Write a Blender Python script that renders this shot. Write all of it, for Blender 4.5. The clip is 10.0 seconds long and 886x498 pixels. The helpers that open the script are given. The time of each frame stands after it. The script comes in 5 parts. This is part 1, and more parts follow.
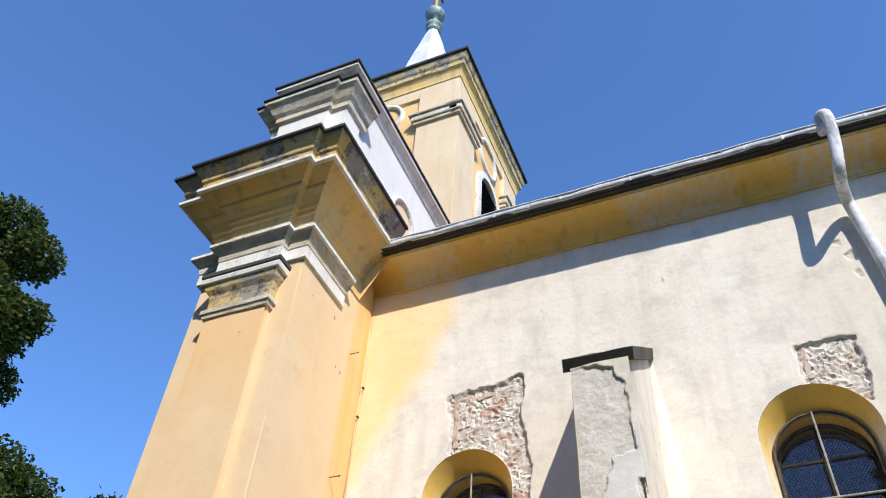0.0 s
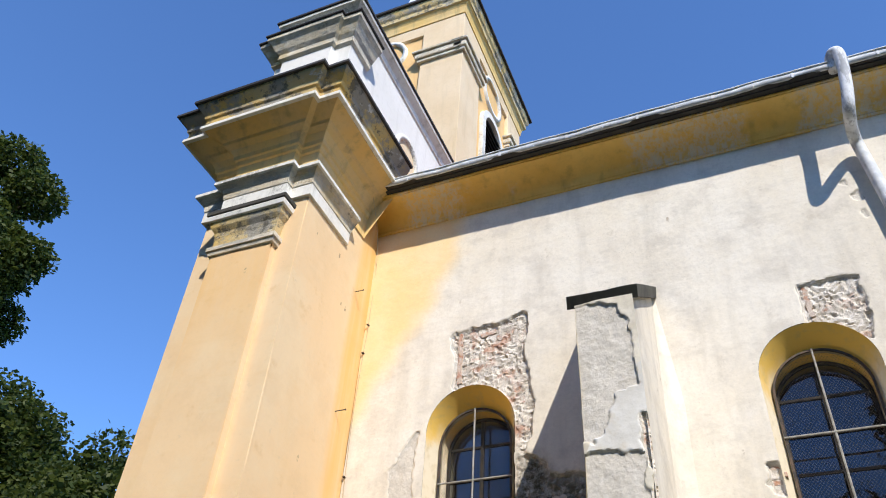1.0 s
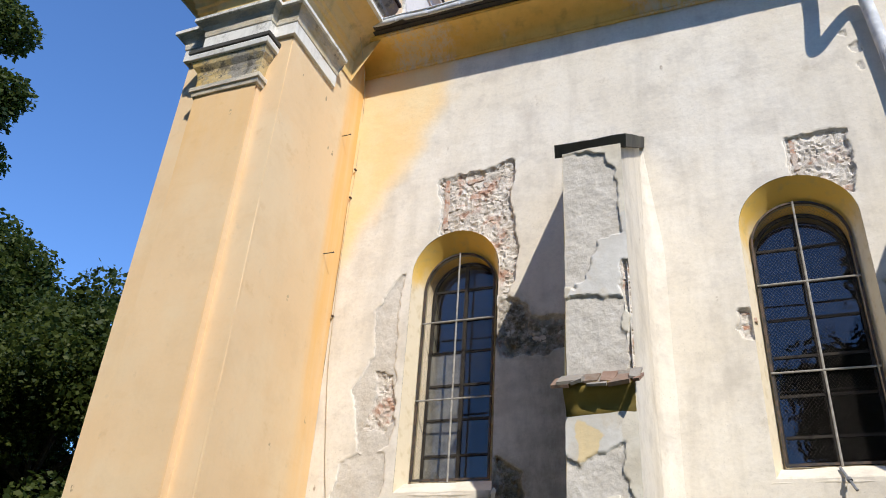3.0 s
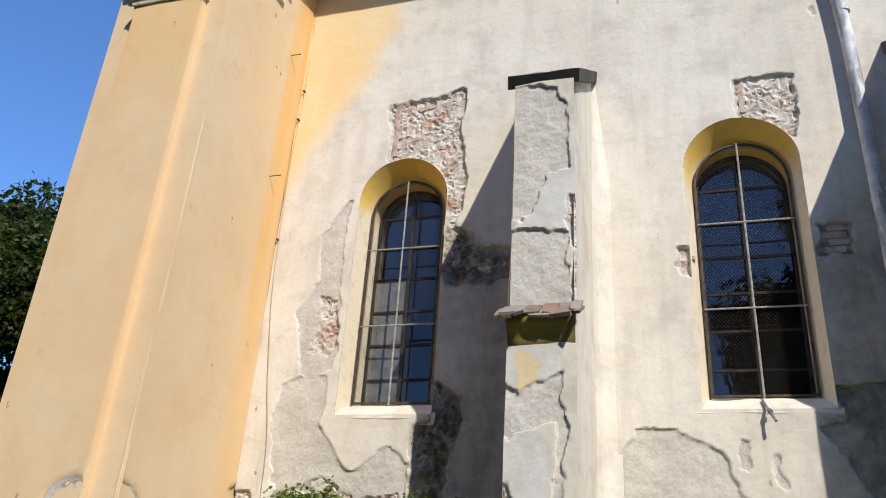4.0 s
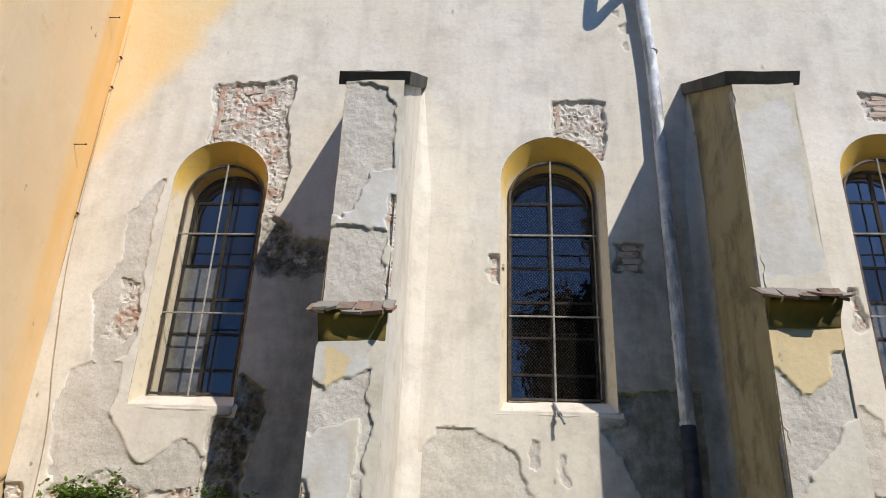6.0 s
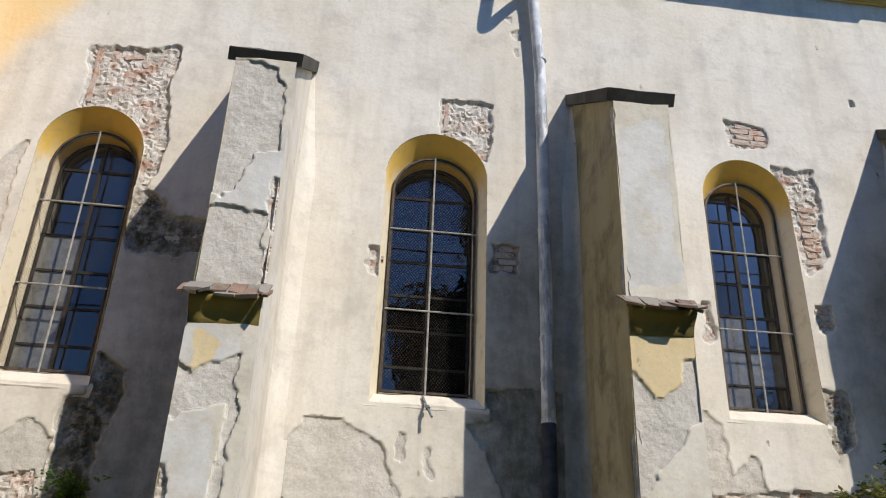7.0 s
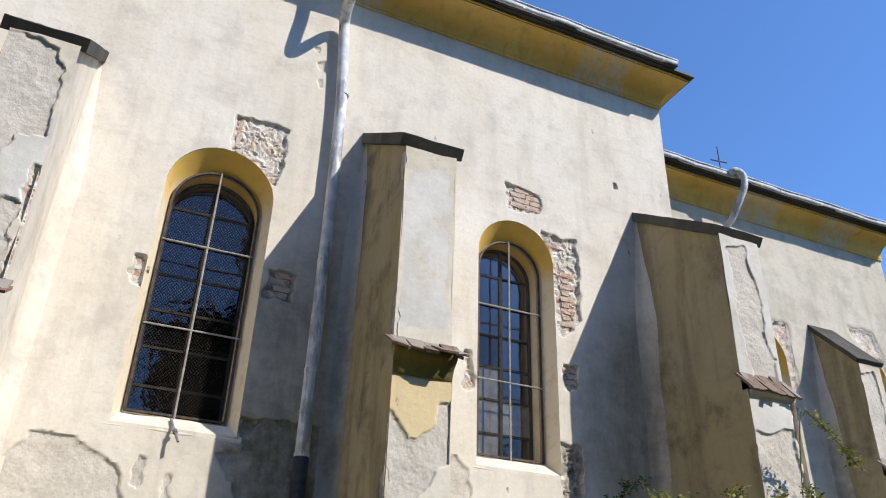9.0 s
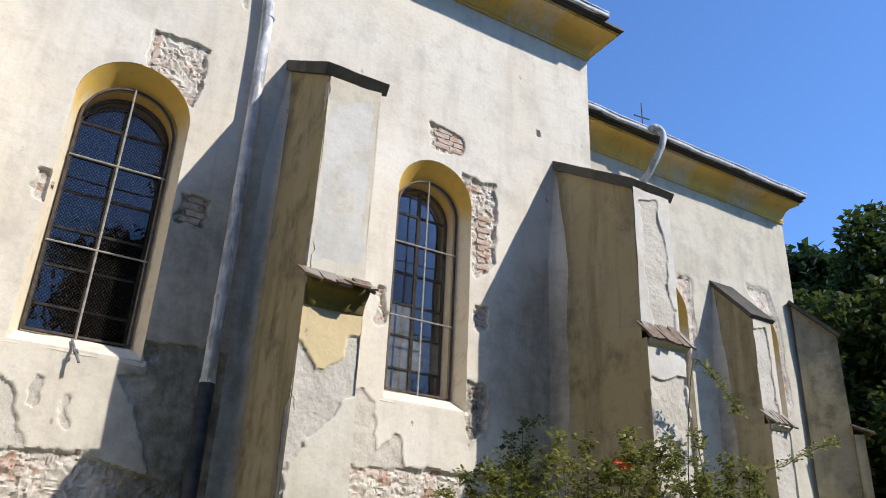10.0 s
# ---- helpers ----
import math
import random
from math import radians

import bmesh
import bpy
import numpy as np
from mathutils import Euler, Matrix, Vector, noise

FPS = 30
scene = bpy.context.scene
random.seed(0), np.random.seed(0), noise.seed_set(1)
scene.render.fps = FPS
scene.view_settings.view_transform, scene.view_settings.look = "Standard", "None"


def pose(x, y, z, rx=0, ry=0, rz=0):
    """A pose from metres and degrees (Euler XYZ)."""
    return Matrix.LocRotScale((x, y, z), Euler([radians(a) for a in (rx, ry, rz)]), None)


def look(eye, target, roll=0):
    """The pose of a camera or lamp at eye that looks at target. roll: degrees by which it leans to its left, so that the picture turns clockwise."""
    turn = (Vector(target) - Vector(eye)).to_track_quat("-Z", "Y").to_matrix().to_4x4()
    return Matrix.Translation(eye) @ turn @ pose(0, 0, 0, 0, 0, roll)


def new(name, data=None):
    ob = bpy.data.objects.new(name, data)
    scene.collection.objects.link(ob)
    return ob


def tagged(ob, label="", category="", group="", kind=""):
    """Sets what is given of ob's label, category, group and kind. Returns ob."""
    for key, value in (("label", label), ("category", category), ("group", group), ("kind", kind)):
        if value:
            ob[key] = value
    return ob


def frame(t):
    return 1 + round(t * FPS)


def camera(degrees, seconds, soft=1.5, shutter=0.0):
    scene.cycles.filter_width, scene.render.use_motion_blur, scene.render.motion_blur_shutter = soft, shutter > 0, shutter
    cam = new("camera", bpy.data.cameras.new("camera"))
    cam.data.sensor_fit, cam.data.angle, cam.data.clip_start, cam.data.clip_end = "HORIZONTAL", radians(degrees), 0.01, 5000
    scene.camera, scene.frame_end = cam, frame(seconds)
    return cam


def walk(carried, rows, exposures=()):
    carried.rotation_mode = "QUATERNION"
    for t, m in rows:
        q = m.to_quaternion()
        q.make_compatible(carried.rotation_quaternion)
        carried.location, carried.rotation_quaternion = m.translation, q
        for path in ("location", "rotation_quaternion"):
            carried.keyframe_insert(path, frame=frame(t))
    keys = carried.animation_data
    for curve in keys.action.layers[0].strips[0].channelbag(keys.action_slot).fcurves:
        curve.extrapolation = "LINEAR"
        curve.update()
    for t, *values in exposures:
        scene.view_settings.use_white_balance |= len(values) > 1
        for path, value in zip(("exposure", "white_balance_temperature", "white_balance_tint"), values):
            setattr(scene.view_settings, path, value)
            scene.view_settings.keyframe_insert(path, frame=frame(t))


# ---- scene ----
cam = camera(58.8, 10.0, soft=1.0)
PATH = [
    (0, (0.427, -7.509, 1.780), (-0.185, -6.243, 3.203), 4.20),
    (0.5, (0.407, -7.504, 1.767), (-0.230, -6.193, 3.137), 4.50),
    (1, (0.386, -7.505, 1.738), (-0.264, -6.145, 3.053), 4.30),
    (1.5, (0.391, -7.509, 1.738), (-0.281, -6.102, 2.991), 4.20),
    (2, (0.397, -7.518, 1.732), (-0.290, -6.068, 2.926), 4.20),
    (2.5, (0.396, -7.514, 1.727), (-0.305, -6.002, 2.832), 4.20),
    (3.8, (0.360, -7.561, 1.733), (-0.252, -5.862, 2.594), 4.20),
    (4, (0.362, -7.553, 1.736), (-0.211, -5.833, 2.581), 3.90),
    (4.5, (0.378, -7.540, 1.743), (-0.090, -5.783, 2.575), 4.00),
    (5, (0.380, -7.553, 1.747), (0.015, -5.775, 2.588), 3.50),
    (5.5, (0.389, -7.561, 1.744), (0.129, -5.772, 2.600), 2.90),
    (7, (0.324, -7.590, 1.728), (0.517, -5.790, 2.578), 2.20),
    (7.5, (0.325, -7.577, 1.705), (0.660, -5.804, 2.568), 2.70),
    (8, (0.351, -7.571, 1.698), (0.835, -5.846, 2.586), 1.90),
    (8.5, (0.361, -7.572, 1.695), (0.956, -5.902, 2.620), 1.70),
    (9, (0.396, -7.589, 1.691), (1.094, -5.974, 2.643), 2.00),
    (9.5, (0.421, -7.623, 1.667), (1.230, -6.040, 2.583), 2.40),
    (10, (0.444, -7.626, 1.657), (1.350, -6.044, 2.480), 2.70),
]
walk(cam, [(t, look(eye, target, roll)) for t, eye, target, roll in PATH],
     [(0, 0.10), (1.0, 0.07), (2.5, -0.04), (4.0, -0.17), (5.0, -0.23), (7.0, -0.26), (8.0, -0.18), (8.5, -0.08), (10, 0.0)])

# ---- world, sun ----
SUN = Vector((0.84, -1.0, 1.12)).normalized()
world = bpy.data.worlds.new("sky")
scene.world = world
world.use_nodes = True
wn = world.node_tree.nodes
sky = wn.new("ShaderNodeTexSky")
sky.sky_type = "NISHITA"
sky.sun_disc = False
sky.sun_elevation = math.asin(SUN.z)
sky.sun_rotation = math.atan2(SUN.x, SUN.y)
sky.air_density, sky.dust_density, sky.ozone_density = 1.0, 0.12, 1.7
wn["Background"].inputs[1].default_value = 0.143
deep = wn.new("ShaderNodeMix")
deep.data_type, deep.blend_type = "RGBA", "MULTIPLY"
deep.inputs[0].default_value = 1.0
deep.inputs[7].default_value = (0.87, 1.24, 1.76, 1)
world.node_tree.links.new(sky.outputs[0], deep.inputs[6])
world.node_tree.links.new(deep.outputs[2], wn["Background"].inputs[0])
sun = new("sun", bpy.data.lights.new("sun", "SUN"))
sun.data.energy, sun.data.angle, sun.data.color = 5.0, radians(0.53), (1.0, 0.94, 0.84)
sun.matrix_world = look(SUN * 80, (0, 0, 0))


# ---- material builder ----
class Nodes:
    def __init__(self, name):
        self.mat = bpy.data.materials.new(name)
        self.mat.use_nodes = True
        self.t = self.mat.node_tree
        self.bsdf = self.t.nodes["Principled BSDF"]
        self.pos = self.t.nodes.new("ShaderNodeNewGeometry").outputs["Position"]

    def put(self, socket, value):
        if isinstance(value, bpy.types.NodeSocket):
            self.t.links.new(value, socket)
        elif isinstance(value, (tuple, list)) and len(value) == 3 and socket.type == "RGBA":
            socket.default_value = (*value, 1)
        else:
            socket.default_value = value

    def scaled(self, sx, sy, sz):
        n = self.t.nodes.new("ShaderNodeVectorMath")
        n.operation = "MULTIPLY"
        self.put(n.inputs[0], self.pos)
        n.inputs[1].default_value = (sx, sy, sz)
        return n.outputs[0]

    def noise(self, scale, detail=4, rough=0.55, at=None, kind="noise"):
        n = self.t.nodes.new("ShaderNodeTexNoise" if kind == "noise" else "ShaderNodeTexVoronoi")
        self.put(n.inputs["Vector"], at or self.pos)
        n.inputs["Scale"].default_value = scale
        if kind == "noise":
            n.inputs["Detail"].default_value, n.inputs["Roughness"].default_value = detail, rough
            return n.outputs[0]
        if kind == "edge":
            n.feature = "DISTANCE_TO_EDGE"
        return n.outputs["Distance"]

    def span(self, v, lo, hi, a=0.0, b=1.0):
        n = self.t.nodes.new("ShaderNodeMapRange")
        n.interpolation_type = "SMOOTHSTEP"
        for k, x in zip(range(5), (v, lo, hi, a, b)):
            self.put(n.inputs[k], x)
        return n.outputs[0]

    def math(self, op, a, b=0.0):
        n = self.t.nodes.new("ShaderNodeMath")
        n.operation = op
        self.put(n.inputs[0], a)
        self.put(n.inputs[1], b)
        return n.outputs[0]

    def mix(self, f, a, b):
        n = self.t.nodes.new("ShaderNodeMix")
        n.data_type = "RGBA"
        self.put(n.inputs[0], f)
        self.put(n.inputs[6], a)
        self.put(n.inputs[7], b)
        return n.outputs[2]

    def axis(self, k):
        n = self.t.nodes.new("ShaderNodeSeparateXYZ")
        self.put(n.inputs[0], self.pos)
        return n.outputs[k]

    def attr(self, name):
        n = self.t.nodes.new("ShaderNodeAttribute")
        n.attribute_name = name
        return n.outputs["Fac"]

    def rnd(self):
        return self.t.nodes.new("ShaderNodeObjectInfo").outputs["Random"]

    def island(self):
        return self.t.nodes.new("ShaderNodeNewGeometry").outputs["Random Per Island"]

    def finish(self, color, rough=0.9, height=None, dist=0.01, strength=0.6, metal=0.0, spec=0.3):
        self.put(self.bsdf.inputs["Base Color"], color)
        self.put(self.bsdf.inputs["Roughness"], rough)
        self.bsdf.inputs["Metallic"].default_value = metal
        self.bsdf.inputs["Specular IOR Level"].default_value = spec
        if height is not None:
            b = self.t.nodes.new("ShaderNodeBump")
            b.inputs["Strength"].default_value, b.inputs["Distance"].default_value = strength, dist
            self.put(b.inputs["Height"], height)
            self.t.links.new(b.outputs[0], self.bsdf.inputs["Normal"])
        return self.mat


GREY_COAT = ((0.53, 0.485, 0.42), (0.70, 0.65, 0.575))


def rubble_color(n):
    base = n.mix(n.span(n.noise(7, 7, 0.7), 0.38, 0.62), (0.56, 0.50, 0.43), (0.76, 0.70, 0.62))
    base = n.mix(n.span(n.noise(15, 6, 0.72), 0.56, 0.70, 0, 0.6), base, (0.32, 0.275, 0.23))
    red = n.span(n.noise(3.4, 5, 0.65), 0.51, 0.62)
    return n.mix(n.math("MULTIPLY", red, n.span(n.noise(12, 5), 0.4, 0.6, 0.15, 0.75)), base, (0.46, 0.22, 0.13))


def coated(name, a, b, stain, yellow=None, grime=0.35):
    """Old painted plaster over a grey undercoat over rubble; the attribute coat says which of them shows."""
    n = Nodes(name)
    streak = n.noise(1.0, 6, 0.62, n.scaled(3.4, 3.4, 0.5))
    blotch = n.noise(0.7, 6, 0.62)
    cloud = n.noise(1.9, 7, 0.66)
    fine = n.noise(24, 6, 0.7)
    trowel = n.noise(1.0, 5, 0.65, n.scaled(1.6, 1.6, 5.5))
    col = n.mix(n.span(blotch, 0.40, 0.60), a, b)
    col = n.mix(n.span(streak, 0.46, 0.70, 0, grime), col, stain)
    col = n.mix(n.span(cloud, 0.47, 0.68, 0, grime * 1.25), col, tuple(v * k for v, k in zip(stain, (0.92, 0.92, 0.96))))
    col = n.mix(n.span(trowel, 0.52, 0.74, 0, 0.32), col, stain)
    col = n.mix(n.span(n.noise(3.1, 7, 0.72), 0.58, 0.72, 0, 0.30), col, tuple(v * k for v, k in zip(stain, (0.82, 0.72, 0.58))))
    col = n.mix(n.span(n.noise(7.5, 6, 0.7), 0.63, 0.70, 0, 0.15 if name == "block_paint" else 0.25), col, (0.40, 0.34, 0.27))
    col = n.mix(n.span(fine, 0.45, 0.75, 0, 0.04 if name == "block_paint" else 0.14), col, (0.50, 0.46, 0.40))
    if name == "block_paint":
        y = n.axis(1)
        run = n.span(n.noise(1.0, 5, 0.6, n.scaled(3, 5, 0.3)), 0.30, 0.62, 0.35, 1.0)
        near = n.math("MAXIMUM", n.span(y, -0.50, -0.33), n.math("MULTIPLY", n.span(n.math("ABSOLUTE", n.math("ADD", y, 2.02)), 0.16, 0.04), n.span(n.axis(2), 5.5, 7.6)))
        col = n.mix(n.math("MULTIPLY", n.math("MULTIPLY", run, near), n.span(n.axis(2), 2.5, 6.5, 0.25, 0.85)), col, (0.85, 0.49, 0.15))
    if yellow:
        x, z = n.axis(0), n.axis(2)
        edge = n.math("ADD", -4.45, n.math("MULTIPLY", n.span(z, 5.6, 9.3), 1.55))
        edge = n.math("ADD", edge, n.math("MULTIPLY", n.math("SUBTRACT", n.noise(2.2, 5), 0.5), 0.5))
        m = n.span(n.math("SUBTRACT", edge, x), -0.20, 0.26)
        ylw = n.mix(n.span(n.noise(1.4, 4), 0.35, 0.7), yellow, (0.87, 0.69, 0.42))
        col = n.mix(m, col, ylw)
    wash = n.math("MULTIPLY", n.math("SUBTRACT", n.noise(9, 6, 0.7), 0.5), 0.5)
    col = n.mix(n.span(n.math("ADD", n.attr("lime"), wash), 0.40, 0.60), col, n.mix(n.span(n.noise(2.3, 7, 0.72), 0.50, 0.68, 0, 0.55), n.mix(n.span(cloud, 0.35, 0.65), (0.63, 0.60, 0.545), (0.75, 0.725, 0.675)), (0.58, 0.47, 0.31)))
    col = n.mix(n.span(n.math("ADD", n.attr("ochre"), wash), 0.40, 0.60), col, n.mix(n.span(streak, 0.4, 0.7), (0.78, 0.62, 0.36), (0.68, 0.55, 0.34)))
    col = n.mix(n.span(fine, 0.35, 0.75, 0, 0.03 if name == "block_paint" else 0.12), col, (0.40, 0.37, 0.32))
    grey = n.mix(n.math("ADD", n.span(n.noise(2.2, 6, 0.65), 0.35, 0.65, 0, 0.55), n.span(n.noise(34, 6, 0.7), 0.40, 0.62, 0, 0.45)), *GREY_COAT)
    c = n.math("ADD", n.attr("coat"), n.math("MULTIPLY", n.math("SUBTRACT", n.noise(30, 4), 0.5), 0.35))
    # dark line on broken edges: crack dirt plus the edge's shadow, as colour
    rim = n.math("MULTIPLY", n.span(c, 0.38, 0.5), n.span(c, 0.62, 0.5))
    col = n.mix(n.span(c, 0.46, 0.54), col, grey)
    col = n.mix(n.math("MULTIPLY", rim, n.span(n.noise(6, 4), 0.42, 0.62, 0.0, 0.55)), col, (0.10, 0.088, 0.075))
    col = n.mix(n.span(c, 1.42, 1.58), col, rubble_color(n))
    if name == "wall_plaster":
        # streaky dirt, darkened further so the wall's shade is deeper in the colour
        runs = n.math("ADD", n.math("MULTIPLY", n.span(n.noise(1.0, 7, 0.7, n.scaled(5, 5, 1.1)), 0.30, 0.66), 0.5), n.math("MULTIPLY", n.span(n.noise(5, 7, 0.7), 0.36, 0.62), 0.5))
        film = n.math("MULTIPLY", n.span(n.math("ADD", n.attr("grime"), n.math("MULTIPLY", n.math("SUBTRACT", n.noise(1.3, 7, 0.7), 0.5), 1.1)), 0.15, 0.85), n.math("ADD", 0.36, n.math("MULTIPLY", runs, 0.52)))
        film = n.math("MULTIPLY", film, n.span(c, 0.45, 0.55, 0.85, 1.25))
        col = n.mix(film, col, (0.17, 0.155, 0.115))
        damp = n.math("MULTIPLY", n.attr("moss"), n.math("ADD", n.span(n.noise(11, 7, 0.75), 0.36, 0.60, 0.15, 0.85), n.span(n.noise(3, 5), 0.4, 0.6, 0, 0.15)))
        col = n.mix(damp, col, n.mix(n.span(n.noise(6, 5), 0.4, 0.6), (0.055, 0.052, 0.028), (0.12, 0.10, 0.06)))
    under = n.math("MULTIPLY", n.span(c, 0.55, 0.7), n.span(c, 1.4, 1.3))
    net = [n.span(n.math("FRACT", n.math("ADD", n.math("MULTIPLY", n.math("ADD", n.axis(i), n.axis(j)), 26.0), n.math("MULTIPLY", n.noise(5, 3), 2.5))), 0.14, 0.04) for i, j in ((0, 1), (2, 2))]
    hatch = n.math("MULTIPLY", n.math("MULTIPLY", n.math("MAXIMUM", *net), under), n.span(n.noise(1.7, 4), 0.56, 0.63, 0, 0.12))
    col = n.mix(n.math("MULTIPLY", hatch, 0.8), col, (0.17, 0.15, 0.125))
    pits = n.math("MULTIPLY", n.span(n.noise(4.2, 0, 0, n.scaled(1, 1, 0.45), "cell"), 0.10, 0.06), n.span(n.noise(0.8, 3), 0.50, 0.60, 0, 0.8))
    col = n.mix(n.math("MULTIPLY", pits, n.span(n.noise(30, 4), 0.42, 0.52)), col, (0.30, 0.22, 0.14))
    bare = n.span(c, 0.5, 1.6)
    grit = n.math("MULTIPLY", n.span(n.noise(70, 3, 0.6), 0.60, 0.72), n.span(n.noise(2.6, 5, 0.65), 0.42, 0.62, 0.05, 0.12 if name == "block_paint" else 0.45))
    col = n.mix(grit, col, (0.30, 0.26, 0.20))
    h = n.math("ADD", n.math("MULTIPLY", fine, 0.16), n.math("ADD", n.math("MULTIPLY", n.noise(1.7, 4), 1.3), n.math("MULTIPLY", n.noise(9, 5, 0.6), 0.5)))
    h = n.math("ADD", h, n.math("MULTIPLY", n.math("MULTIPLY", n.noise(40, 7, 0.75), bare), 1.0))
    h = n.math("ADD", h, n.math("MULTIPLY", n.math("MULTIPLY", n.noise(6, 6, 0.7), bare), 1.3))
    h = n.math("SUBTRACT", h, n.math("MULTIPLY", hatch, 0.15))
    return n.finish(col, 0.92, h, 0.012, 0.25 if name == "block_paint" else 0.7, spec=0.15)


def paint(name, a, b, stain, amount=0.4, rough=0.85, peel=None, flaked=None):
    n = Nodes(name)
    col = n.mix(n.span(n.noise(0.9, 5), 0.36, 0.64), a, b)
    col = n.mix(n.span(n.noise(1.0, 5, 0.6, n.scaled(5, 5, 0.5)), 0.5, 0.75, 0, amount), col, stain)
    col = n.mix(n.span(n.noise(12, 6, 0.65), 0.45, 0.75, 0, 0.2), col, stain)
    if flaked:
        x = n.axis(0)
        spot = 0.0
        for c, w in ((-3.3, 0.7), (0.3, 1.1), (2.2, 0.8), (6.1, 0.6), (10.2, 0.7), (12.0, 0.6)):
            spot = n.math("MAXIMUM", spot, n.span(n.math("ABSOLUTE", n.math("SUBTRACT", x, c)), w, 0.1))
        edge = n.math("ADD", n.math("MULTIPLY", spot, 0.40), n.math("MULTIPLY", n.noise(1.6, 7, 0.72), 1.0))
        scratch = n.span(n.noise(9, 8, 0.82, n.scaled(1.4, 1, 0.8)), 0.38, 0.62)
        col = n.mix(n.math("MULTIPLY", n.span(edge, 0.56, 0.76, 0, 0.85), scratch), col, flaked)
    if peel:
        col = n.mix(n.math("MULTIPLY", n.span(n.noise(1.1, 7, 0.72), 0.50, 0.62), n.span(n.noise(17, 7, 0.78), 0.40, 0.62)), col, peel)
    h = n.math("ADD", n.noise(3, 4), n.math("MULTIPLY", n.noise(22, 5), 0.3))
    return n.finish(col, rough, h, 0.008, 0.6, spec=0.2)


M_WALL = coated("wall_plaster", (0.825, 0.768, 0.675), (0.78, 0.71, 0.60), (0.51, 0.455, 0.375), (0.88, 0.63, 0.32), 0.34)
M_BUTT = coated("buttress_plaster", (0.77, 0.71, 0.60), (0.72, 0.66, 0.54), (0.52, 0.45, 0.33), None, 0.4)
# brown staining, with the shade of the sunless sides put into the base colour
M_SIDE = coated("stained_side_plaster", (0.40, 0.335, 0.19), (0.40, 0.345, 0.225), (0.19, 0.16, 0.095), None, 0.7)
M_CHAN = coated("chancel_plaster", (0.70, 0.65, 0.55), (0.64, 0.59, 0.48), (0.46, 0.42, 0.34), None, 0.5)
M_BLOCK = coated("block_paint", (0.81, 0.585, 0.345), (0.81, 0.62, 0.39), (0.74, 0.515, 0.275), None, 0.22)
M_OCHRE = paint("ochre_cove", (0.86, 0.60, 0.19), (0.78, 0.51, 0.14), (0.48, 0.33, 0.11), 0.55, flaked=(0.68, 0.64, 0.56))
def reveal():
    """Ochre in the arch, faded towards the sill."""
    n = Nodes("yellow_reveal")
    z = n.math("ADD", n.axis(2), n.math("MULTIPLY", n.noise(2.5, 5), 1.2))
    col = n.mix(n.span(z, 6.45, 7.05), (0.80, 0.70, 0.53), (0.80, 0.52, 0.12))
    col = n.mix(n.span(n.noise(9, 6), 0.5, 0.7, 0, 0.35), col, (0.52, 0.40, 0.18))
    return n.finish(col, 0.9, n.noise(7, 5), 0.008, 0.6, spec=0.2)


M_REVEAL = reveal()
M_TOWER = paint("tower_paint", (0.82, 0.54, 0.25), (0.80, 0.50, 0.21), (0.60, 0.38, 0.18), 0.4)
M_PALE = paint("pale_paint", (0.80, 0.63, 0.43), (0.75, 0.57, 0.36), (0.56, 0.43, 0.27), 0.4)
def weathered():
    """Ochre stucco, blackened and flaked to grey and white."""
    n = Nodes("weathered_stucco")
    col = n.mix(n.span(n.noise(1.2, 5), 0.38, 0.62), (0.66, 0.45, 0.15), (0.60, 0.47, 0.25))
    col = n.mix(n.span(n.noise(1.9, 7, 0.7), 0.48, 0.57, 0, 0.85), col, (0.30, 0.29, 0.265))
    col = n.mix(n.span(n.noise(5.0, 7, 0.72), 0.52, 0.61, 0, 0.85), col, (0.13, 0.12, 0.10))
    col = n.mix(n.span(n.noise(3.3, 7, 0.7, n.scaled(1, 1, 2.5)), 0.60, 0.66, 0, 0.8), col, (0.72, 0.69, 0.62))
    h = n.math("ADD", n.noise(4, 6, 0.65), n.math("MULTIPLY", n.noise(25, 6, 0.7), 0.5))
    return n.finish(col, 0.92, h, 0.03, 0.8, spec=0.15)


M_STUCCO = weathered()


def soiled():
    """Limewash gone grey and black on a cornice."""
    n = Nodes("soiled_limewash")
    col = n.mix(n.span(n.noise(1.5, 5), 0.40, 0.60), (0.76, 0.69, 0.56), (0.64, 0.55, 0.40))
    col = n.mix(n.span(n.noise(2.6, 7, 0.7, n.scaled(1, 1, 3)), 0.46, 0.60, 0, 0.8), col, (0.42, 0.395, 0.34))
    col = n.mix(n.span(n.noise(4.0, 7, 0.72, n.scaled(1, 1, 2)), 0.58, 0.68, 0, 0.65), col, (0.15, 0.135, 0.115))
    col = n.mix(n.span(n.noise(1.4, 5), 0.56, 0.64, 0, 0.7), col, (0.55, 0.42, 0.20))
    h = n.math("ADD", n.noise(4, 6, 0.65), n.math("MULTIPLY", n.noise(25, 6, 0.7), 0.5))
    return n.finish(col, 0.92, h, 0.03, 0.8, spec=0.15)


M_SOILED = soiled()
M_WHITE = paint("white_paint", (0.82, 0.80, 0.74), (0.78, 0.75, 0.68), (0.36, 0.33, 0.27), 0.6, peel=(0.42, 0.40, 0.36))
M_ATTIC = paint("white_attic", (0.82, 0.79, 0.74), (0.77, 0.74, 0.68), (0.55, 0.52, 0.46), 0.4)
M_STONE = paint("dark_slab", (0.055, 0.052, 0.047), (0.10, 0.095, 0.08), (0.16, 0.14, 0.10), 0.4)
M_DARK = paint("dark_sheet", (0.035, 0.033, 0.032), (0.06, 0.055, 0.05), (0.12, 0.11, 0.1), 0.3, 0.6)
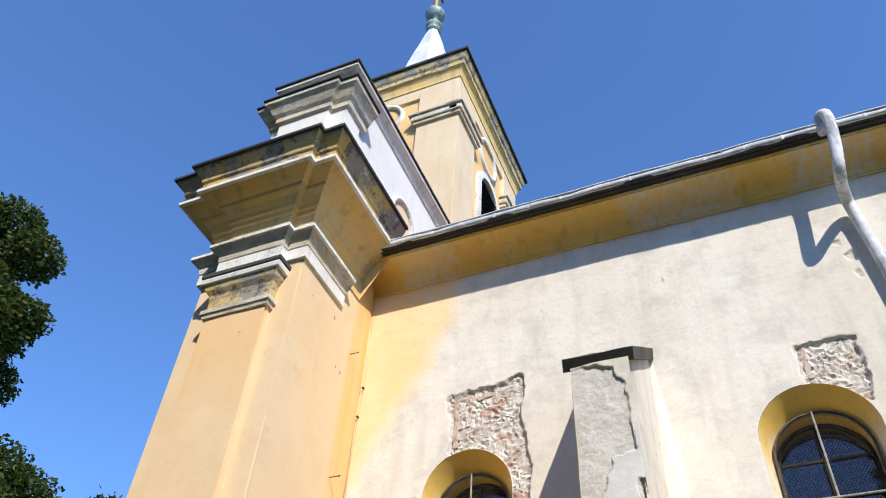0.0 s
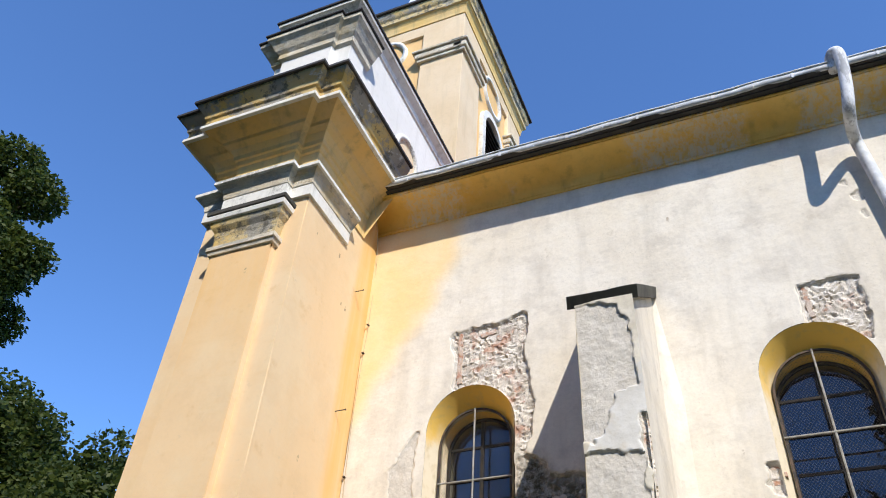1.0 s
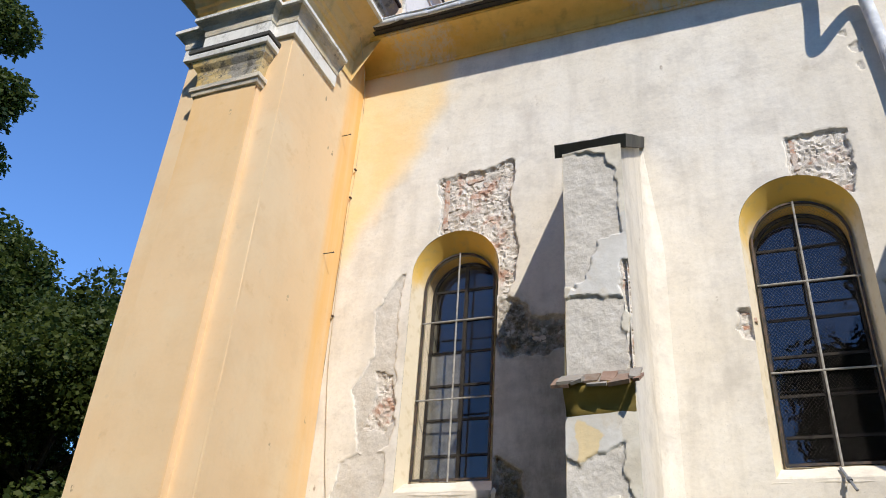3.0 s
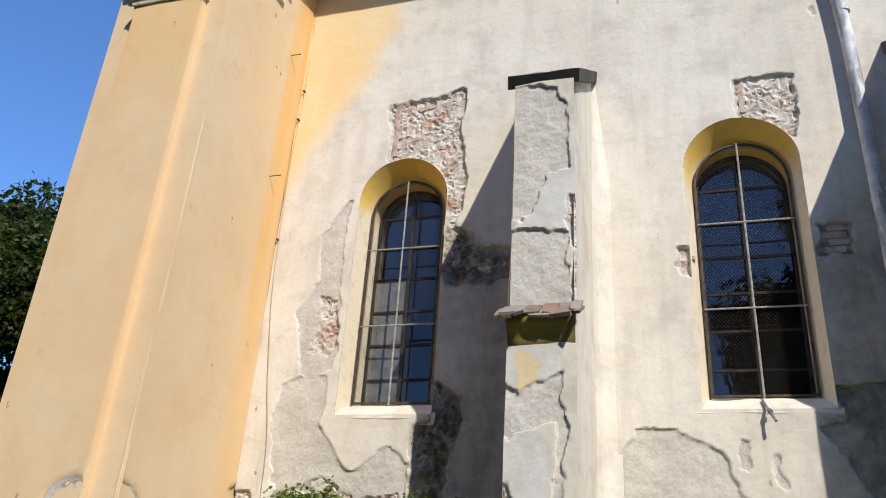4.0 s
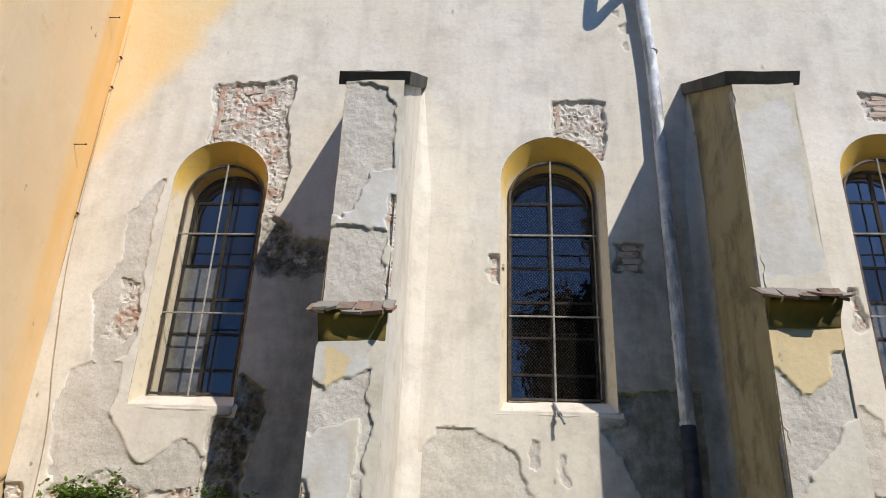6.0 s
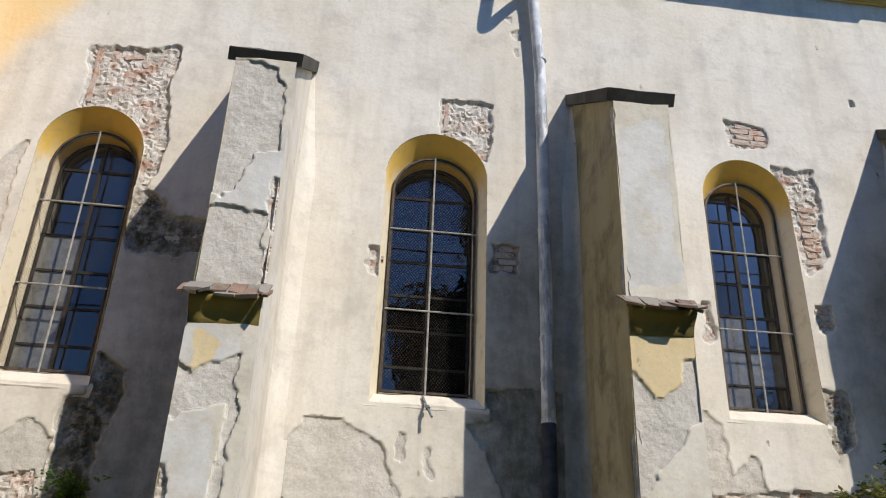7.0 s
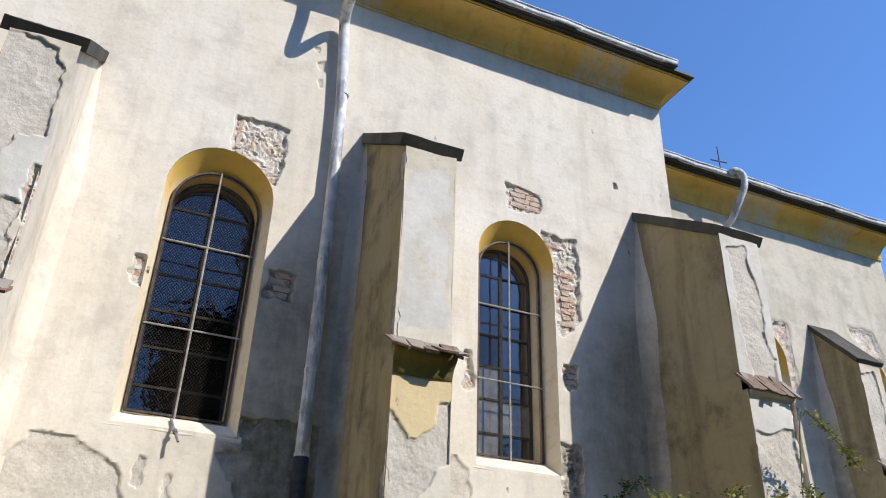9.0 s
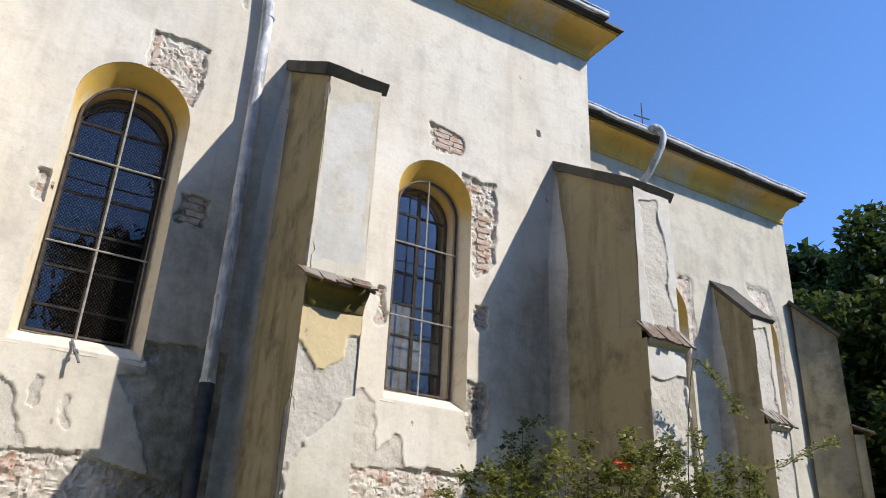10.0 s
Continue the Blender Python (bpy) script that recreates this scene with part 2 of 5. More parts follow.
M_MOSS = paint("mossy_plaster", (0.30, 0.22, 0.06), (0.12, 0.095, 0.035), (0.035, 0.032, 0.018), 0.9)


def zinc(name, dirt):
    n = Nodes(name)
    col = n.mix(n.span(n.noise(6, 5), 0.35, 0.65), (0.55, 0.57, 0.60), (0.76, 0.77, 0.78))
    col = n.mix(n.span(n.noise(1.2, 6, 0.7, n.scaled(8, 8, 1.5)), 0.50, 0.60, 0, dirt), col, (0.20, 0.205, 0.225))
    return n.finish(col, 0.75, n.noise(9, 4), 0.004, 0.4, 0.1)


def iron():
    n = Nodes("iron")
    col = n.mix(n.span(n.noise(18, 5), 0.4, 0.6), (0.06, 0.055, 0.05), (0.13, 0.09, 0.065))
    return n.finish(col, 0.65, n.noise(60, 3), 0.002, 0.4, 0.3)


def wire():
    n = Nodes("galvanised_wire")
    col = n.mix(n.span(n.noise(25, 3), 0.4, 0.6), (0.30, 0.28, 0.25), (0.42, 0.40, 0.36))
    return n.finish(col, 0.9, spec=0.1)


def brick():
    n = Nodes("old_brick")
    col = n.mix(n.rnd(), (0.42, 0.17, 0.09), (0.50, 0.27, 0.17))
    col = n.mix(n.span(n.noise(13, 6, 0.7), 0.32, 0.54, 0, 0.9), col, (0.60, 0.51, 0.43))
    return n.finish(col, 0.95, n.noise(40, 5), 0.01, 0.8)


def stone():
    n = Nodes("rubble_stone")
    col = n.mix(n.rnd(), (0.38, 0.33, 0.28), (0.62, 0.55, 0.47))
    col = n.mix(n.span(n.noise(9, 6, 0.7), 0.40, 0.55, 0, 0.85), col, (0.68, 0.61, 0.53))
    return n.finish(col, 0.95, n.noise(30, 6), 0.02, 0.9)


def roof_tile(name, a, b):
    n = Nodes(name)
    col = n.mix(n.rnd(), a, b)
    col = n.mix(n.span(n.noise(14, 6), 0.4, 0.6, 0, 0.85), col, tuple(0.5 * (p + q) * 1.1 for p, q in zip(a, (0.30, 0.25, 0.20))))
    return n.finish(col, 0.95, n.noise(30, 5), 0.01, 0.8)


def glass(name, veil=0.0):
    """Old glass, clear or with a pale veil."""
    n = Nodes(name)
    t = n.t
    gloss = t.nodes.new("ShaderNodeBsdfGlossy")
    gloss.inputs["Roughness"].default_value = 0.03
    gloss.inputs["Color"].default_value = (0.9, 0.93, 1, 1)
    clear = t.nodes.new("ShaderNodeBsdfTransparent")
    clear.inputs["Color"].default_value = (0.22, 0.24, 0.26, 1)
    b = t.nodes.new("ShaderNodeBump")
    b.inputs["Strength"].default_value, b.inputs["Distance"].default_value = 0.25, 0.01
    n.put(b.inputs["Height"], n.noise(5, 2))
    t.links.new(b.outputs[0], gloss.inputs["Normal"])
    fr = t.nodes.new("ShaderNodeFresnel")
    fr.inputs["IOR"].default_value = 1.5
    m = t.nodes.new("ShaderNodeMixShader")
    n.put(m.inputs[0], n.math("ADD", n.math("MULTIPLY", fr.outputs[0], 1.1), 0.015))
    t.links.new(clear.outputs[0], m.inputs[1])
    t.links.new(gloss.outputs[0], m.inputs[2])
    out = m
    # diffuse layer that paints a pale reflection into the pane
    if veil:
        film = t.nodes.new("ShaderNodeBsdfDiffuse")
        n.put(film.inputs[0], (0.50, 0.49, 0.45))
        out = t.nodes.new("ShaderNodeMixShader")
        n.put(out.inputs[0], n.span(n.noise(5, 6, 0.7), 0.25, 0.75, veil * 0.4, veil))
        t.links.new(m.outputs[0], out.inputs[1])
        t.links.new(film.outputs[0], out.inputs[2])
    t.links.new(out.outputs[0], t.nodes["Material Output"].inputs[0])
    return n.mat


def leaf(name, a, b):
    n = Nodes(name)
    n.finish(n.mix(n.island(), a, b), 0.55, spec=0.25)
    n.bsdf.inputs["Transmission Weight"].default_value = 0.0
    t = n.t
    tr = t.nodes.new("ShaderNodeBsdfTranslucent")
    n.put(tr.inputs[0], n.mix(n.island(), tuple(v * 1.6 for v in a), tuple(v * 1.7 for v in b)))
    m = t.nodes.new("ShaderNodeMixShader")
    m.inputs[0].default_value = 0.35
    t.links.new(n.bsdf.outputs[0], m.inputs[1])
    t.links.new(tr.outputs[0], m.inputs[2])
    t.links.new(m.outputs[0], t.nodes["Material Output"].inputs[0])
    return n.mat


def plain(name, a, b, rough=0.9, scale=6, metal=0.0):
    n = Nodes(name)
    return n.finish(n.mix(n.span(n.noise(scale, 6), 0.35, 0.65), a, b), rough, n.noise(scale * 4, 5), 0.01, 0.6, metal)


M_ZINC, M_IRON, M_WIRE, M_BRICK, M_RUBBLE, M_TILE, M_GLASS = zinc("zinc", 0.6), iron(), wire(), brick(), stone(), roof_tile("roof_tile", (0.24, 0.115, 0.07), (0.26, 0.20, 0.155)), glass("old_glass")
M_TILE_DARK = roof_tile("weathered_tile", (0.15, 0.105, 0.075), (0.24, 0.17, 0.12))
M_TILE_GREY = roof_tile("lichened_tile", (0.26, 0.235, 0.20), (0.36, 0.325, 0.285))
M_VEILED = glass("dusty_glass", 0.45)
M_NET = plain("netting_wire", (0.07, 0.062, 0.055), (0.14, 0.125, 0.11), 0.9, 25)
M_GUTTER = zinc("gutter_zinc", 0.12)
M_PIPE_GREY = plain("dull_grey_pipe", (0.16, 0.165, 0.18), (0.30, 0.31, 0.33), 0.7, 14)
M_PIPE_LOW = plain("black_pipe", (0.03, 0.03, 0.032), (0.07, 0.068, 0.065), 0.55)
M_WOOD = plain("frame_wood", (0.022, 0.019, 0.016), (0.045, 0.036, 0.028), 0.8, 12)
M_FRAME = plain("weathered_frame", (0.36, 0.29, 0.18), (0.50, 0.42, 0.28), 0.9, 9)
# near-black base colour holds the dimness of the unlit nave
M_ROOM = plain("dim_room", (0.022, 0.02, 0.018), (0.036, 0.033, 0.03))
M_BARK = plain("bark", (0.05, 0.04, 0.03), (0.11, 0.09, 0.07), 0.95, 9)
M_GRASS = plain("grass_ground", (0.048, 0.060, 0.020), (0.092, 0.095, 0.037), 1.0, 2)
M_ROOF = plain("roof_sheet", (0.16, 0.08, 0.06), (0.24, 0.13, 0.09), 0.8, 2)
M_COPPER = plain("green_copper", (0.16, 0.23, 0.21), (0.34, 0.40, 0.38), 0.6, 5, 0.3)
M_SPIRE = plain("painted_spire", (0.62, 0.62, 0.64), (0.78, 0.77, 0.78), 0.5, 1.5, 0.2)
M_GOLD = plain("gilt", (0.6, 0.36, 0.08), (0.7, 0.45, 0.12), 0.35, 5, 0.8)
M_LEAF = leaf("tree_leaf", (0.018, 0.036, 0.007), (0.085, 0.105, 0.020))
M_LEAF_DARK = leaf("dark_leaf", (0.010, 0.024, 0.007), (0.032, 0.055, 0.014))
M_LEAF_ROSE = leaf("rose_leaf", (0.045, 0.075, 0.016), (0.30, 0.28, 0.075))
M_LEAF_WEED = leaf("weed_leaf", (0.06, 0.13, 0.02), (0.19, 0.26, 0.05))
M_CANE = plain("green_cane", (0.10, 0.10, 0.03), (0.16, 0.13, 0.06), 0.8, 9)
M_FRIEZE = paint("ochre_frieze", (0.80, 0.53, 0.18), (0.74, 0.54, 0.26), (0.36, 0.27, 0.14), 0.6)
M_CABLE = plain("pale_cable", (0.42, 0.34, 0.22), (0.55, 0.46, 0.32), 0.8, 9)
M_PETAL = plain("rose_petal", (0.75, 0.10, 0.05), (0.85, 0.18, 0.09), 0.6, 30)


# ---- mesh helpers ----
def link(name, me, material, parent=None, label="", smooth=False):
    me.materials.append(material)
    if smooth:
        me.polygons.foreach_set("use_smooth", [True] * len(me.polygons))
    ob = new(name, me)
    if parent:
        ob.parent = parent
    if label:
        ob["label"] = label
    return ob


def part(name, bm, material, parent=None, label="", smooth=False):
    me = bpy.data.meshes.new(name)
    bmesh.ops.recalc_face_normals(bm, faces=bm.faces)
    bm.to_mesh(me)
    bm.free()
    return link(name, me, material, parent, label, smooth)


def thing(name, label, category, group="", kind="", at=(0, 0, 0)):
    ob = new(name)
    ob.location = at
    bpy.context.view_layer.update()
    return tagged(ob, label, category, group, kind)


def box(bm, x0, x1, y0, y1, z0, z1, bevel=0.0):
    v = [bm.verts.new((x, y, z)) for x in (x0, x1) for y in (y0, y1) for z in (z0, z1)]
    f = [bm.faces.new([v[k] for k in q]) for q in ((0, 1, 3, 2), (4, 6, 7, 5), (0, 4, 5, 1), (2, 3, 7, 6), (0, 2, 6, 4), (1, 5, 7, 3))]
    if bevel:
        e = {e for q in f for e in q.edges}
        bmesh.ops.bevel(bm, geom=list(e), offset=bevel, segments=2, affect="EDGES", profile=0.5)


def boxed(*a, bevel=0.0):
    bm = bmesh.new()
    box(bm, *a, bevel=bevel)
    return bm


def rough_up(bm, amount, scale=3.0, seed=0.0):
    for v in bm.verts:
        v.co += noise.noise_vector(v.co * scale + Vector((seed, seed * 2.1, 0))) * amount


def slab(corners, thick, cuts=8, amount=0.01, seed=0.0):
    """A worn slab under the four given top corners."""
    bm = bmesh.new()
    a, b, c, d = [Vector(p) for p in corners]
    up = (b - a).cross(d - a).normalized()
    if up.z < 0:
        up = -up
    rows = []
    for i in range(cuts + 1):
        row = []
        for j in range(cuts + 1):
            p = a.lerp(b, i / cuts).lerp(d.lerp(c, i / cuts), j / cuts)
            row.append((bm.verts.new(p), bm.verts.new(p - up * thick)))
        rows.append(row)
    for i in range(cuts):
        for j in range(cuts):
            for k in (0, 1):
                bm.faces.new([rows[i][j][k], rows[i + 1][j][k], rows[i + 1][j + 1][k], rows[i][j + 1][k]])
    for i in range(cuts):
        for r, s in (((i, 0), (i + 1, 0)), ((i, cuts), (i + 1, cuts)), ((0, i), (0, i + 1)), ((cuts, i), (cuts, i + 1))):
            bm.faces.new([rows[r[0]][r[1]][0], rows[s[0]][s[1]][0], rows[s[0]][s[1]][1], rows[r[0]][r[1]][1]])
    rough_up(bm, amount, 4.0, seed)
    return bm


def offset_plan(plan, o, reach=(1, 1, 1)):
    """The plan's polyline moved o metres to its right, mitred; reach scales it to the west, south and east."""
    pts = [Vector((*p, 0)) for p in plan]
    nor = []
    for a, b in zip(pts, pts[1:]):
        d = (b - a).normalized()
        nor.append(Vector((d.y, -d.x, 0)))
    out = []
    for i, p in enumerate(pts):
        if i == 0:
            m = nor[0] * o
        elif i == len(pts) - 1:
            m = nor[-1] * o
        else:
            s = nor[i - 1] + nor[i]
            m = s * (o / max(0.2, 1 + nor[i - 1].dot(nor[i])))
        out.append(p + Vector((m.x * reach[0 if m.x < 0 else 2], m.y * reach[1], 0)))
    return out


def moulding(plan, profile, wear=0.0, seed=0.0, step=0.25, reach=(1, 1, 1)):
    """A profile of (offset, height) swept along a plan polyline."""
    bm = bmesh.new()
    grid = []
    for o, z in profile:
        line = offset_plan(plan, o, reach)
        row = []
        for i, p in enumerate(line):
            row.append(Vector((p.x, p.y, z)))
            if wear and i + 1 < len(line):
                q = line[i + 1]
                k = int((Vector(plan[i + 1]) - Vector(plan[i])).length / step)
                row += [Vector((*p.lerp(q, j / k).xy, z)) for j in range(1, k)]
        grid.append([bm.verts.new(p) for p in row])
    for r, s in zip(grid, grid[1:]):
        for i in range(len(r) - 1):
            bm.faces.new([r[i], r[i + 1], s[i + 1], s[i]])
    for k in (0, -1):
        try:
            bm.faces.new([r[k] for r in grid])
        except ValueError:
            pass
    if wear:
        rough_up(bm, wear, 5.0, seed)
    return bm


def tube(points, radius, sides=12, ends=True):
    bm = bmesh.new()
    pts = [Vector(p) for p in points]
    rings = []
    side = None
    for i, p in enumerate(pts):
        d = (pts[min(i + 1, len(pts) - 1)] - pts[max(i - 1, 0)]).normalized()
        if side is None:
            side = d.orthogonal().normalized()
        side = (side - d * side.dot(d)).normalized()
        up = d.cross(side)
        r = radius[i] if isinstance(radius, (list, tuple)) else radius
        rings.append([bm.verts.new(p + (side * math.cos(a) + up * math.sin(a)) * r) for a in [2 * math.pi * k / sides for k in range(sides)]])
    for r, s in zip(rings, rings[1:]):
        for k in range(sides):
            bm.faces.new([r[k], r[(k + 1) % sides], s[(k + 1) % sides], s[k]])
    if ends:
        bm.faces.new(rings[0])
        bm.faces.new(rings[-1])
    return bm


def smooth_path(points, n=6):
    """Points along a Catmull-Rom curve through the given ones."""
    p = [Vector(q) for q in points]
    out = []
    for i in range(len(p) - 1):
        a, b, c, d = p[max(i - 1, 0)], p[i], p[i + 1], p[min(i + 2, len(p) - 1)]
        for k in range(n):
            t = k / n
            out.append(0.5 * ((2 * b) + (c - a) * t + (2 * a - 5 * b + 4 * c - d) * t * t + (3 * b - a - 3 * c + d) * t ** 3))
    return out + [p[-1]]


# ---- plaster that has come off: height fields ----
def value_noise(x, y, seed):
    xi, yi = np.floor(x).astype(np.int64), np.floor(y).astype(np.int64)
    fx, fy = x - xi, y - yi
    fx, fy = fx * fx * (3 - 2 * fx), fy * fy * (3 - 2 * fy)

    def h(i, j):
        v = (i * 374761393 + j * 668265263 + seed * 974711) & 0x7FFFFFFF
        v = ((v ^ (v >> 13)) * 1274126177) & 0x7FFFFFFF
        return ((v ^ (v >> 16)) & 0xFFFF) / 65535.0

    a, b, c, d = h(xi, yi), h(xi + 1, yi), h(xi, yi + 1), h(xi + 1, yi + 1)
    return (a + (b - a) * fx) * (1 - fy) + (c + (d - c) * fx) * fy - 0.5


def fbm(x, y, scale, octaves=4, seed=1):
    s, amp = 0, 1.0
    for k in range(octaves):
        s = s + amp * value_noise(x * scale, y * scale, seed + 17 * k)
        scale, amp = scale * 2.03, amp * 0.55
    return s


def polygon_distance(u, v, poly):
    """Distance to the polygon's outline, negative inside."""
    d = np.full(u.shape, 1e9)
    inside = np.zeros(u.shape, bool)
    for (ax, ay), (bx, by) in zip(poly, poly[1:] + poly[:1]):
        ex, ey = bx - ax, by - ay
        t = np.clip(((u - ax) * ex + (v - ay) * ey) / max(ex * ex + ey * ey, 1e-9), 0, 1)
        d = np.minimum(d, np.hypot(u - ax - t * ex, v - ay - t * ey))
        cross = (ay > v) != (by > v)
        with np.errstate(divide="ignore", invalid="ignore"):
            inside ^= cross & (u < (bx - ax) * (v - ay) / (by - ay if by != ay else 1e-9) + ax)
    return np.where(inside, -d, d)


def arch_distance(u, v, cx, half, bottom, spring):
    """Distance to a round-headed opening, negative inside."""
    du = np.abs(u - cx)
    low = np.maximum(np.maximum(du - half, bottom - v), v - spring)
    return np.minimum(low, np.where(v >= spring - 0.001, np.hypot(du, v - spring) - half, np.maximum(du - half, bottom - v)))


def coat_wall(name, frame_m, size, step, patches, material, parent=None, label="", cut=None, seed=3, uneven=0.006, rag=0.05):
    """A plastered face as a height field. frame_m: local x along the wall, y into it, z up. patches: (level, outline):
    1 the grey undercoat, 2 the bare rubble, 3 a limewashed, 4 an ochre, 5 a dirty and shade-darkened and 6 a mossy
    patch.
    """
    u0, u1, v0, v1 = size
    nu, nv = max(2, int((u1 - u0) / step) + 1), max(2, int((v1 - v0) / step) + 1)
    u, v = np.meshgrid(np.linspace(u0, u1, nu), np.linspace(v0, v1, nv), indexing="ij")
    wob = fbm(u, v, 2.4, 3, seed) * rag * 1.5 + np.abs(fbm(u, v, 6.0, 2, seed + 3)) * rag * 1.1 + fbm(u * 0.8 + v * 0.6, v * 0.8 - u * 0.6, 17.0, 3, seed + 7) * rag * 0.45 - 0.012
    grey, bare, lime, ochre, grime, moss = (np.full(u.shape, 9.0) for _ in range(6))
    for level, poly in patches:
        xs, ys = [p[0] for p in poly], [p[1] for p in poly]
        near = (u > min(xs) - 0.3) & (u < max(xs) + 0.3) & (v > min(ys) - 0.3) & (v < max(ys) + 0.3)
        if not near.any():
            continue
        d = np.full(u.shape, 9.0)
        d[near] = polygon_distance(u[near], v[near], list(poly)) + wob[near]
        if level == 3:
            lime = np.minimum(lime, d)
        elif level == 4:
            ochre = np.minimum(ochre, d)
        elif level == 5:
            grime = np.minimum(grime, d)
        elif level == 6:
            moss = np.minimum(moss, d)
        elif level == 2:
            bare = np.minimum(bare, d)
            grey = np.minimum(grey, d - 0.012)
        else:
            grey = np.minimum(grey, d)
    g, b = np.clip(0.5 - grey / (step * 1.3), 0, 1), np.clip(0.5 - bare / (step * 1.3), 0, 1)
    depth = fbm(u, v, 0.8, 3, seed + 5) * uneven * 2
    depth = depth + g * (0.020 + fbm(u, v, 5, 5, seed + 9) * 0.013 + np.abs(fbm(u, v, 12, 3, seed + 51)) * 0.006)
    wu, wv = u * 0.83 + v * 0.56 + fbm(u, v, 6, 2, seed + 41) * 0.10, v * 0.83 - u * 0.56 + fbm(u, v, 6, 2, seed + 43) * 0.10
    lumps = np.abs(fbm(wu, wv * 1.25, 15.0, 5, seed + 13))
    depth = depth + b * (0.016 + lumps * 0.036 + fbm(wu, wv, 27, 3, seed + 21) * 0.022)
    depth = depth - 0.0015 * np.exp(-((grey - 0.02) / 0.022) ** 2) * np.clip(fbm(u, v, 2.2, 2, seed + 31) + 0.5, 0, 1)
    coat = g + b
    keep = np.ones((nu - 1, nv - 1), bool)
    if cut is not None:
        s = cut(u, v)
        mid = (s[:-1, :-1] + s[1:, :-1] + s[1:, 1:] + s[:-1, 1:]) / 4
        keep = mid > 0
        touch = np.zeros(u.shape, int)
        gone = np.zeros(u.shape, int)
        for di in (0, 1):
            for dj in (0, 1):
                touch[di:nu - 1 + di, dj:nv - 1 + dj] += keep
                gone[di:nu - 1 + di, dj:nv - 1 + dj] += ~keep
        rim = (touch > 0) & (gone > 0)
        e = 1e-3
        for _ in range(2):
            s0 = cut(u, v)
            gx, gy = (cut(u + e, v) - s0) / e, (cut(u, v + e) - s0) / e
            gl = np.maximum(gx * gx + gy * gy, 0.2)
            u = np.where(rim, u - s0 * gx / gl, u)
            v = np.where(rim, v - s0 * gy / gl, v)
        depth = np.where(rim, depth * 0.6, depth)
    ids = np.arange(nu * nv).reshape(nu, nv)
    q = np.stack([ids[:-1, :-1], ids[1:, :-1], ids[1:, 1:], ids[:-1, 1:]], -1)[keep]
    used = np.unique(q)
    back = np.zeros(nu * nv, np.int64)
    back[used] = np.arange(len(used))
    m = np.array(frame_m)
    loc = np.stack([u.ravel(), depth.ravel(), v.ravel(), np.ones(nu * nv)], -1)[used] @ m.T
    me = bpy.data.meshes.new(name)
    me.from_pydata(loc[:, :3].tolist(), [], back[q].tolist())
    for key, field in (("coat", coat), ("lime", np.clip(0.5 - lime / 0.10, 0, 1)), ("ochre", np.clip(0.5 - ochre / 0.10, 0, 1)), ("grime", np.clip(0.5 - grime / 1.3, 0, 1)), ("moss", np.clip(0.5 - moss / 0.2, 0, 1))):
        me.attributes.new(key, "FLOAT", "POINT").data.foreach_set("value", field.ravel()[used].astype(np.float32))
    ob = link(name, me, material, parent, label, True)
    me.set_sharp_from_angle(angle=radians(32))
    return ob


def facing(x, y, z=0.0, turn=0):
    """A face's frame: turn 0 looks south, 90 east, -90 west."""
    return pose(x, y, z, 0, 0, turn)


# ---- ground ----
bm = bmesh.new()
box(bm, -400, 400, -400, 400, -0.5, 0.0)
tagged(part("ground", bm, M_GRASS), "green churchyard grass round the church", "ground", kind="structure")

# ---- sizes ----
XW, XE, YN = -4.28, 7.25, 8.7        # nave: west junction, east end, north wall
COVE, EAVE, OUT = 9.54, 9.87, 0.51   # cove foot, fascia, overhang
EAST = (1, 1, 0.56)                  # the eaves reach less far past the east end
# windows: middle, sill, half width and springing
WINDOWS = ((-2.70, 3.75, 0.54, 6.155), (1.04, 3.77, 0.57, 6.19), (4.68, 3.83, 0.53, 6.285))


def nave_cut(u, v):
    s = np.full(u.shape, 9.0)
    for cx, sill, half, spring in WINDOWS:
        s = np.minimum(s, arch_distance(u, v, cx, half, sill - 0.16, spring))
    return s


